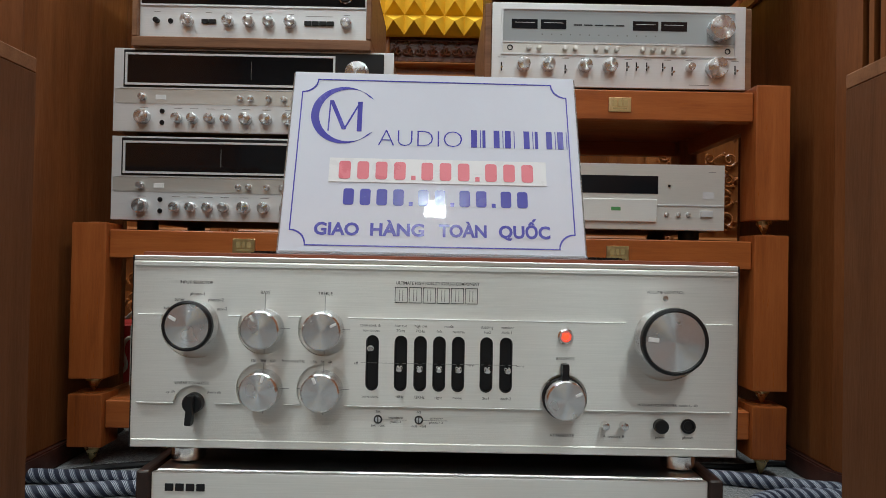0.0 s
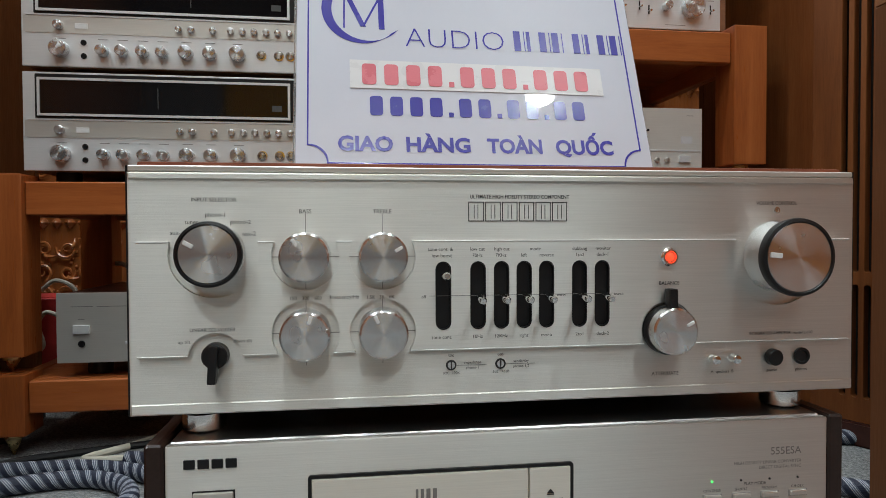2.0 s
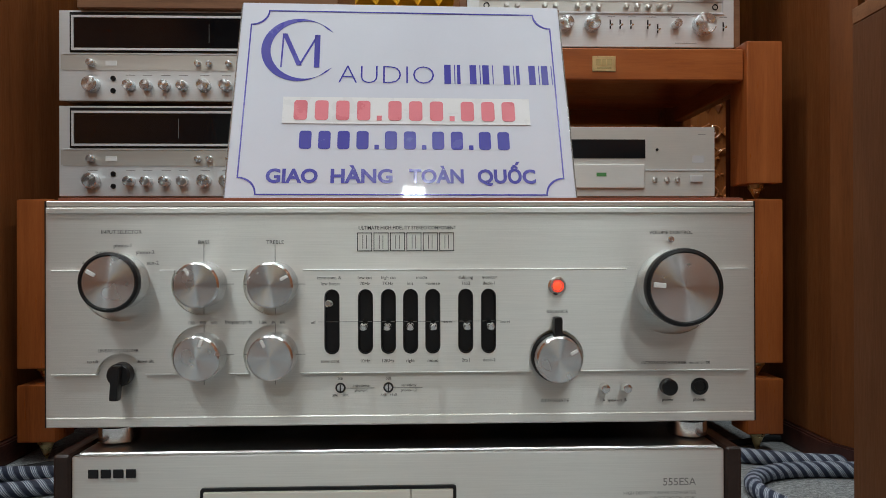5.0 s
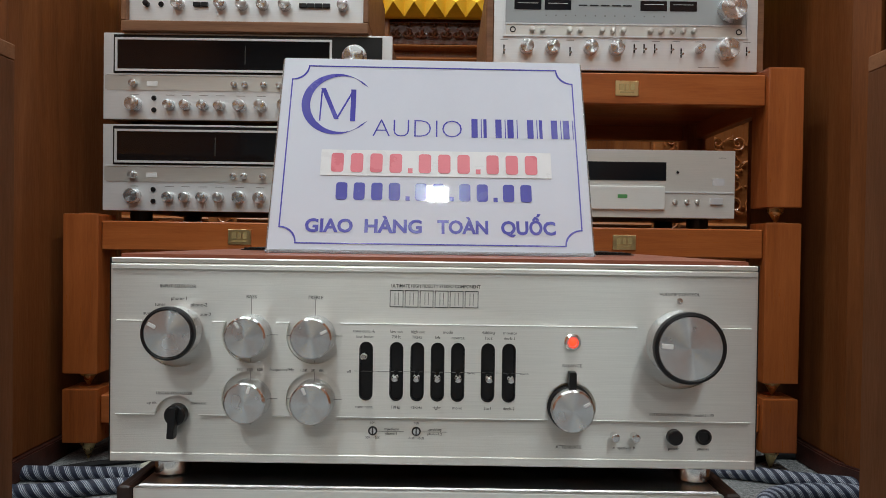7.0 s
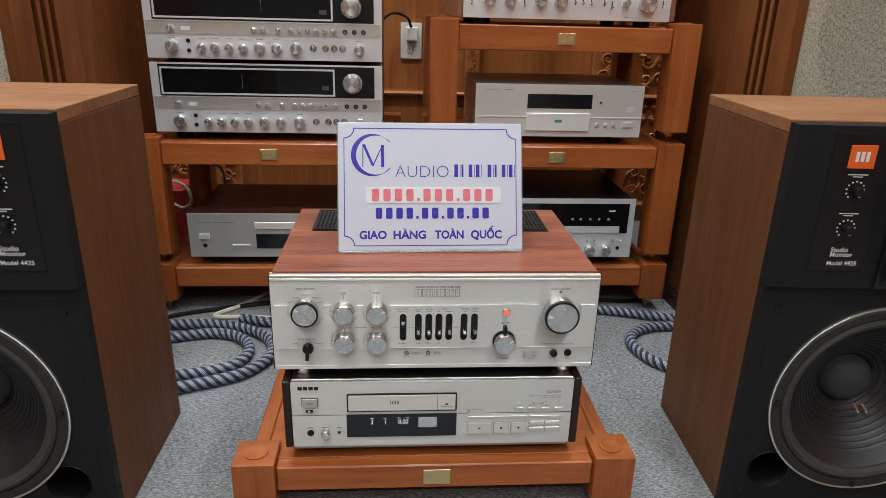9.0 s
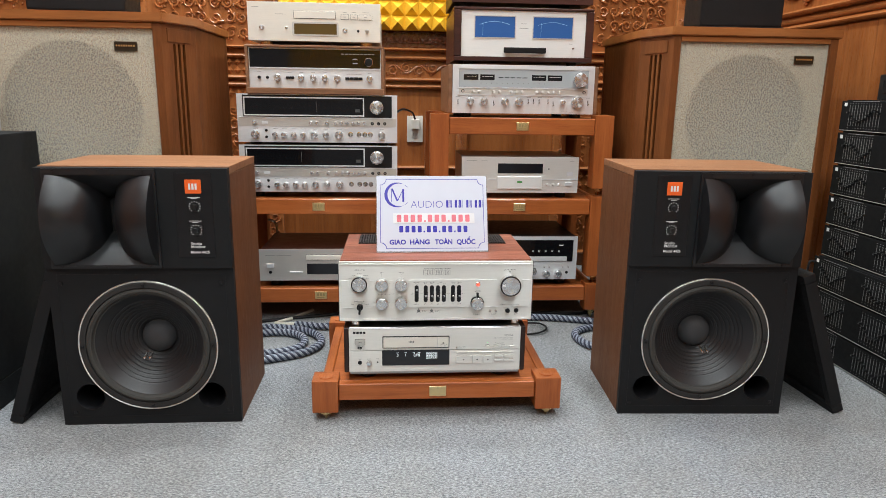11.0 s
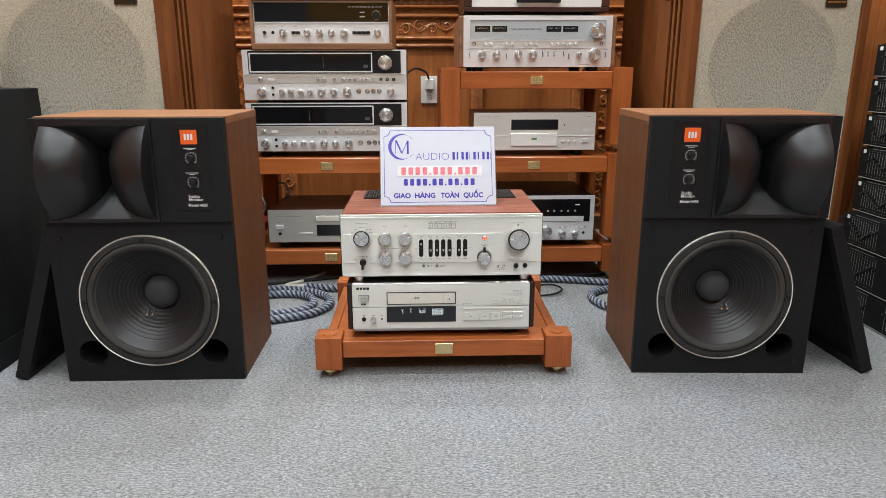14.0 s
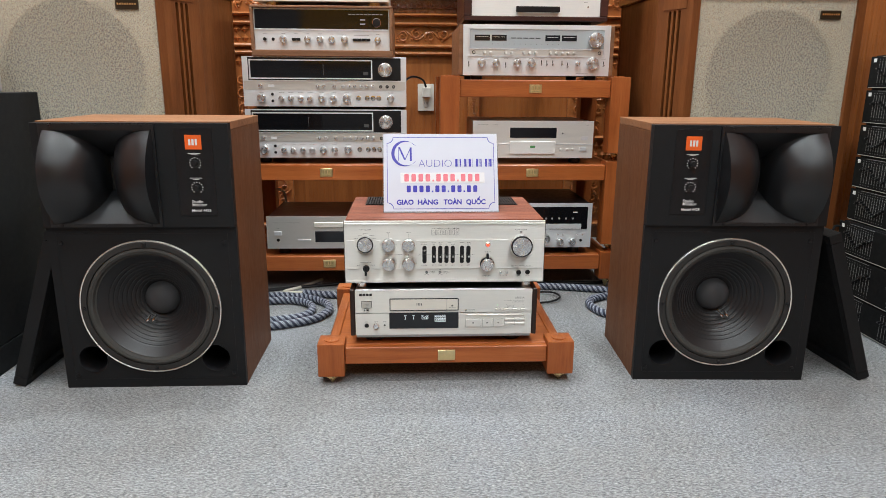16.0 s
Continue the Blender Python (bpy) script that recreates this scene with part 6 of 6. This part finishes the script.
for px in (349, 902):
    jack(t, *at(U(px), V(122)), -0.0002, 0.0056, "microphone_jack")
for px in (396, 422, 488, 514, 567, 593, 619, 685, 711, 738, 764, 790):
    x, z = at(U(px), V(123))
    knob(t, x, z, -0.0002, 0.0046, 0.010, ALU, "push_button")
for px, r in ((383, 0.0125), (446, 0.0125), (539, 0.0125), (602, 0.0135), (805, 0.0075), (872, 0.0195)):
    x, z = at(U(px), V(168))
    knob(t, x, z, -0.0002, r, 0.018, SPUN_SATIN, "control_knob")
for px, py in ((328, 178), (490, 182), (647, 172), (671, 172), (697, 172), (738, 172), (762, 182), (922, 176)):
    x, z = at(U(px), V(py))
    part("lever_slot", B(x - 0.0013, x + 0.0013, -0.0004, -0.0001, z - 0.004, z + 0.013), BLACK, t)
    lever(t, x, z + 0.002, -0.0004, 0.0022, 0.012, 8, name="lever_switch")
tick_print(t, at, [(U(p), V(148), 0.014) for p in (328, 383, 446, 490, 539, 602, 650, 700, 750, 805, 872, 922)] + [(U(p), V(113), 0.010) for p in (396, 500, 593, 711, 764)] + [(U(830), V(212), 0.04)])

# power amplifier with blue meters
t, at = unit("power_amplifier", "power amplifier with two blue meters in a dark wooden case", "amplifier", 0.1205, 0.5450, 0.762, 0.9452, 1.0942, 0.34, ALU_WHITE, BLACK)
for x0, x1, z0, z1 in ((-0.2375, 0.2375, -0.0260, -0.0004), (-0.2375, 0.2375, 0.1494, 0.158), (-0.2375, -0.2125, 0.0, 0.149), (0.2125, 0.2375, 0.0, 0.149)):
    part("wooden_case_board", B(x0, x1, -0.008, 0.345, max(z0, -0.0148), z1, 0.002), DARK_WOOD, t, "dark mahogany case board")
for sx in (-1, 1):
    for yy in (0.05, 0.28):
        part("foot", lathe(bmesh.new(), [(0, 0), (0.018, 0), (0.018, 0.0115), (0, 0.0115)], (sx * 0.18, yy, -0.0265), 20, "z"), BLACK, t)
for xa, xb in ((0.174, 0.309), (0.372, 0.506)):
    xa, xb = xa - 0.33975, xb - 0.33975
    za, zb = 1.015 - 0.9525, 1.082 - 0.9525
    fr = part("meter_frame", slab(bmesh.new(), [[(xa - 0.003, za - 0.003), (xb + 0.003, za - 0.003), (xb + 0.003, zb + 0.003), (xa - 0.003, zb + 0.003)], [(xa, za), (xb, za), (xb, zb), (xa, zb)]], -0.002, -0.0001), ALU_GREY, t)
    m = part("meter_dial", B(xa, xb, -0.0008, -0.0001, za, zb), METER_BLUE, t, "lit blue meter dial")
    pts = [(xa + (xb - xa) * (0.12 + 0.76 * k / 14), -0.0010, zb - 0.026 + 0.010 * math.sin(math.pi * k / 14)) for k in range(15)]
    part("meter_scale", sweep(bmesh.new(), pts, 0.0005, 5), METER_LINE, m)
    part("meter_needle", B(xa + 0.026, xa + 0.0266, -0.0012, -0.0009, za + 0.006, zb - 0.018), METER_LINE, m, rot=(0, 0, 0))
part("handle_bar", B(-0.068, 0.076, -0.016, -0.004, 0.012, 0.030, 0.003, 2), BLACK, t, "black front handle bar")
for sx in (-0.05, 0.058):
    part("handle_post", B(sx - 0.006, sx + 0.006, -0.0042, -0.0001, 0.014, 0.028), BLACK, t)
x = 0.170
lever(t, x, 0.030, -0.0002, 0.003, 0.008, name="power_switch")
tick_print(t, at, [(0.5, 0.72, 0.02), (0.5, 0.62, 0.03), (0.885, 0.30, 0.012)])

# dark component on top of the power amplifier
t, at = unit("dark_component", "dark component with mahogany front on the power amplifier", "amplifier", 0.088, 0.565, 0.76, 1.1034, 1.228, 0.33, DARK_WOOD, BLACK, 0.014)
part("front_inlay", B(-0.21, 0.21, -0.0010, -0.0001, 0.03, 0.11), ALU_SILVER, t)

# universal disc player in the right-hand rack
t, at = unit("disc_player", "warm grey universal disc player on the middle shelf", "disc player", 0.1300, 0.5445, 0.747, 0.4622, 0.6080, 0.30, ALU_WARM, ALU_GREY, 0.020)


def U(px):
    return (px - 85) / 467


def V(py):
    return (575 - py) / 143


(xa, za), (xb, zb) = at(U(228), V(497)), at(U(408), V(458))
part("display_window", B(xa, xb, -0.0012, -0.0001, za, zb, 0.0004), DISPLAY_GLASS, t, "black display window")
(xa, za), (xb, zb) = at(U(226), V(559)), at(U(405), V(509))
tr = part("disc_tray", B(xa, xb, -0.0050, -0.0001, za, zb, 0.003, 3), ALU_WHITE, t, "raised disc tray front")
x, z = at(U(316), V(531))
part("format_mark", B(x - 0.009, x + 0.009, -0.0054, -0.0051, z - 0.0035, z + 0.0035), surface("green_format_mark", (0.10, 0.30, 0.10), 0.4), tr)
(xa, za), (xb, zb) = at(0.004, V(523)), at(0.996, V(519.5))
part("step_line", B(xa, xb, -0.0016, -0.0001, za, zb, 0.0004), ALU_SILVER, t)
for px in (427, 452, 474):
    x, z = at(U(px), V(541))
    knob(t, x, z, -0.0002, 0.0044, 0.004, ALU, "button")
(xa, za), (xb, zb) = at(U(500), V(546)), at(U(526), V(532))
part("power_button", B(xa, xb, -0.0040, -0.0001, za, zb, 0.001, 2), ALU_SILVER, t)
(xa, za), (xb, zb) = at(U(505), V(506)), at(U(530), V(491))
part("white_sticker", B(xa, xb, -0.0006, -0.0001, za, zb), SIGN_STRIP, t)
knob(t, *at(U(432), V(479)), -0.0002, 0.0024, 0.002, BLACK, "sensor")
tick_print(t, at, [(U(125), V(448), 0.036), (U(525), V(448), 0.014), (U(175), V(448), 0.02)])

# cd player on the left bottom shelf
t, at = unit("grey_cd_player", "warm grey cd player on the bottom shelf of the rack", "cd player", -0.578, -0.143, 0.730, 0.1442, 0.283, 0.30, ALU_GREY, DARK_WOOD, 0.025)
(xa, za), (xb, zb) = at(0.375, 0.66), at(0.80, 0.82)
part("tray_gap", B(xa - 0.001, xb + 0.001, -0.0008, -0.0001, za - 0.001, zb + 0.001), BLACK, t)
part("disc_tray", B(xa, xb, -0.0030, -0.0001, za, zb, 0.0008), ALU_GOLD, t)
(xa, za), (xb, zb) = at(0.380, 0.20), at(0.80, 0.54)
part("display_window", B(xa, xb, -0.0012, -0.0001, za, zb, 0.0004), DISPLAY_GLASS, t, "black display window")
(xa, za), (xb, zb) = at(0.060, 0.42), at(0.118, 0.54)
part("power_button", B(xa, xb, -0.0045, -0.0001, za, zb, 0.001, 2), ALU_SILVER, t)
jack(t, *at(0.088, 0.27), -0.0002, 0.0055, "phones_jack")
(xa, za), (xb, zb) = at(0.243, 0.25), at(0.345, 0.295)
part("long_button", B(xa, xb, -0.0025, -0.0001, za, zb, 0.0006), ALU_SILVER, t)
for k in range(4):
    (xa, za), (xb, zb) = at(0.83 + k * 0.04, 0.30), at(0.855 + k * 0.04, 0.40)
    part("key", B(xa, xb, -0.0025, -0.0001, za, zb, 0.0006), ALU_SILVER, t)
tick_print(t, at, [(0.09, 0.80, 0.034), (0.20, 0.80, 0.05), (0.088, 0.62, 0.01)])

# receiver on the right bottom shelf
t, at = unit("small_receiver", "silver receiver with black dial on the bottom shelf", "receiver", 0.1170, 0.5525, 0.730, 0.1442, 0.327, 0.33, ALU_SILVER, BLACK, 0.025)


def U(px):
    return 1 - (550 - px) / 470


def V(py):
    return (918 - py) / 166


(xa, za), (xb, zb) = at(0.035, V(848)), at(U(533), V(765))
gl = part("dial_glass", B(xa, xb, -0.0022, -0.0001, za, zb, 0.0005), SMOKED, t, "black dial glass")
(xa, za), (xb, zb) = at(0.05, V(847)), at(U(510), V(828))
part("dial_strip", B(xa, xb, -0.0026, -0.0022, za, zb), ALU_SILVER, gl)
x, z = at(U(485), V(785))
part("dial_mark", B(x - 0.008, x + 0.008, -0.0027, -0.0023, z - 0.002, z + 0.002), WHITE_INK, gl)
for px in (375, 398, 425, 450, 477):
    x, z = at(U(px), V(808))
    part("indicator", B(x - 0.003, x + 0.003, -0.0028, -0.0023, z - 0.003, z + 0.003), GREY_PLASTIC, gl)
for px, py, r in ((370, 885, 0.0200), (430, 894, 0.0120), (477, 894, 0.0120), (200, 885, 0.0120), (150, 885, 0.0120)):
    x, z = at(U(px), V(py))
    knob(t, x, z, -0.0002, r, 0.018, SPUN_SATIN, "control_knob")
for px in (421, 440, 493, 515):
    x, z = at(U(px), V(866))
    lever(t, x, z, -0.0002, 0.0026, 0.012, 10, name="toggle_switch")
jack(t, *at(U(512), V(891)), -0.0002, 0.0050, "phones_jack")


# ---------------------------------------------------------------- cables and small clutter
R = 0.0125
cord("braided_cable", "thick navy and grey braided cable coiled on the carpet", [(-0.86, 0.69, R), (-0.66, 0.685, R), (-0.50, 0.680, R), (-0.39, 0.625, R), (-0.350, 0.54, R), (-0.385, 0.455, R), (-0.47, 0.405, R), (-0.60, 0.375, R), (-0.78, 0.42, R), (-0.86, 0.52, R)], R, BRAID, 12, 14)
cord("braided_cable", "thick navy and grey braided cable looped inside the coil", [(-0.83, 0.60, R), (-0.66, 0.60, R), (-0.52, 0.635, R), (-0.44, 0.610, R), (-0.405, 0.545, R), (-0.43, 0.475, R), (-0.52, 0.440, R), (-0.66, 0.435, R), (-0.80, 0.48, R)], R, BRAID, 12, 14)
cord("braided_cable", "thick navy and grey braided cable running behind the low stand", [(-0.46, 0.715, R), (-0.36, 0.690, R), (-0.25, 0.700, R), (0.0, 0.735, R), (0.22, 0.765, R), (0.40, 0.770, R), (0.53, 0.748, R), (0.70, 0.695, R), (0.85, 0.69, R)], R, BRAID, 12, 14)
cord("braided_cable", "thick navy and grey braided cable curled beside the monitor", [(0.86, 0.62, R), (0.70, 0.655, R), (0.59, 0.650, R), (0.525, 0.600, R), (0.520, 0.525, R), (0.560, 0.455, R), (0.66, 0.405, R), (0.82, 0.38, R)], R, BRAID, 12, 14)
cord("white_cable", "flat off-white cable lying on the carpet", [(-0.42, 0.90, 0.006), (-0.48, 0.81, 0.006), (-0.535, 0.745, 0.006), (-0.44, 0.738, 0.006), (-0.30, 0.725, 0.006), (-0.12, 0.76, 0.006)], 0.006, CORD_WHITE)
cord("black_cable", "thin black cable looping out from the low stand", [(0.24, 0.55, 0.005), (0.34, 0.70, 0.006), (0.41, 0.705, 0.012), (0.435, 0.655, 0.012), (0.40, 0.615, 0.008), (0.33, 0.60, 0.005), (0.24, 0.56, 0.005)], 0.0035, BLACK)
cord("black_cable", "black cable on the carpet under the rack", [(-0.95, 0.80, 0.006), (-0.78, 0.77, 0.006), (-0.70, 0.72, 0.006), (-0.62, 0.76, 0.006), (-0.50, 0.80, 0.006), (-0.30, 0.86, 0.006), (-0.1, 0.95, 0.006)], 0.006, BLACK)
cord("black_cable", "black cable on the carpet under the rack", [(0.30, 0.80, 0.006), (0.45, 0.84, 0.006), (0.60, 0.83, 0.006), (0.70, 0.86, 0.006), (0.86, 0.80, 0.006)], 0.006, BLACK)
cord("black_cable", "black cable on the carpet behind the rack", [(-0.70, 1.30, 0.006), (-0.50, 1.26, 0.006), (-0.20, 1.30, 0.006), (0.2, 1.24, 0.006), (0.6, 1.30, 0.006)], 0.006, BLACK)
cord("white_wire", "loose white wire behind the bottom cd player", [(-0.70, 1.22, 0.006), (-0.675, 1.20, 0.12), (-0.66, 1.19, 0.25), (-0.64, 1.20, 0.30), (-0.60, 1.20, 0.28), (-0.60, 1.21, 0.15), (-0.58, 1.24, 0.006)], 0.005, CORD_WHITE)
cord("white_wire", "tangled off-white wire loops hanging behind the bottom cd player", [(-0.742, 1.060, 0.263), (-0.710, 1.050, 0.283), (-0.668, 1.030, 0.270), (-0.653, 1.020, 0.233), (-0.681, 1.030, 0.209), (-0.724, 1.040, 0.219), (-0.744, 1.050, 0.191), (-0.735, 1.050, 0.151), (-0.752, 1.060, 0.108), (-0.66, 1.08, 0.02)], 0.0045, CORD_WHITE)
t = thing("red_carton", "red cardboard carton standing behind the rack", "box", (-0.80, 1.10, FLOOR))
part("carton_body", B(-0.10, 0.10, 0.0, 0.14, 0.0, 0.222, 0.002), RED_CARD, t)
bm = bmesh.new()
box(bm, -0.09, 0.09, 0.02, 0.12, 0.2222, 0.2232)
part("carton_flap", bm, RED_CARD, t)
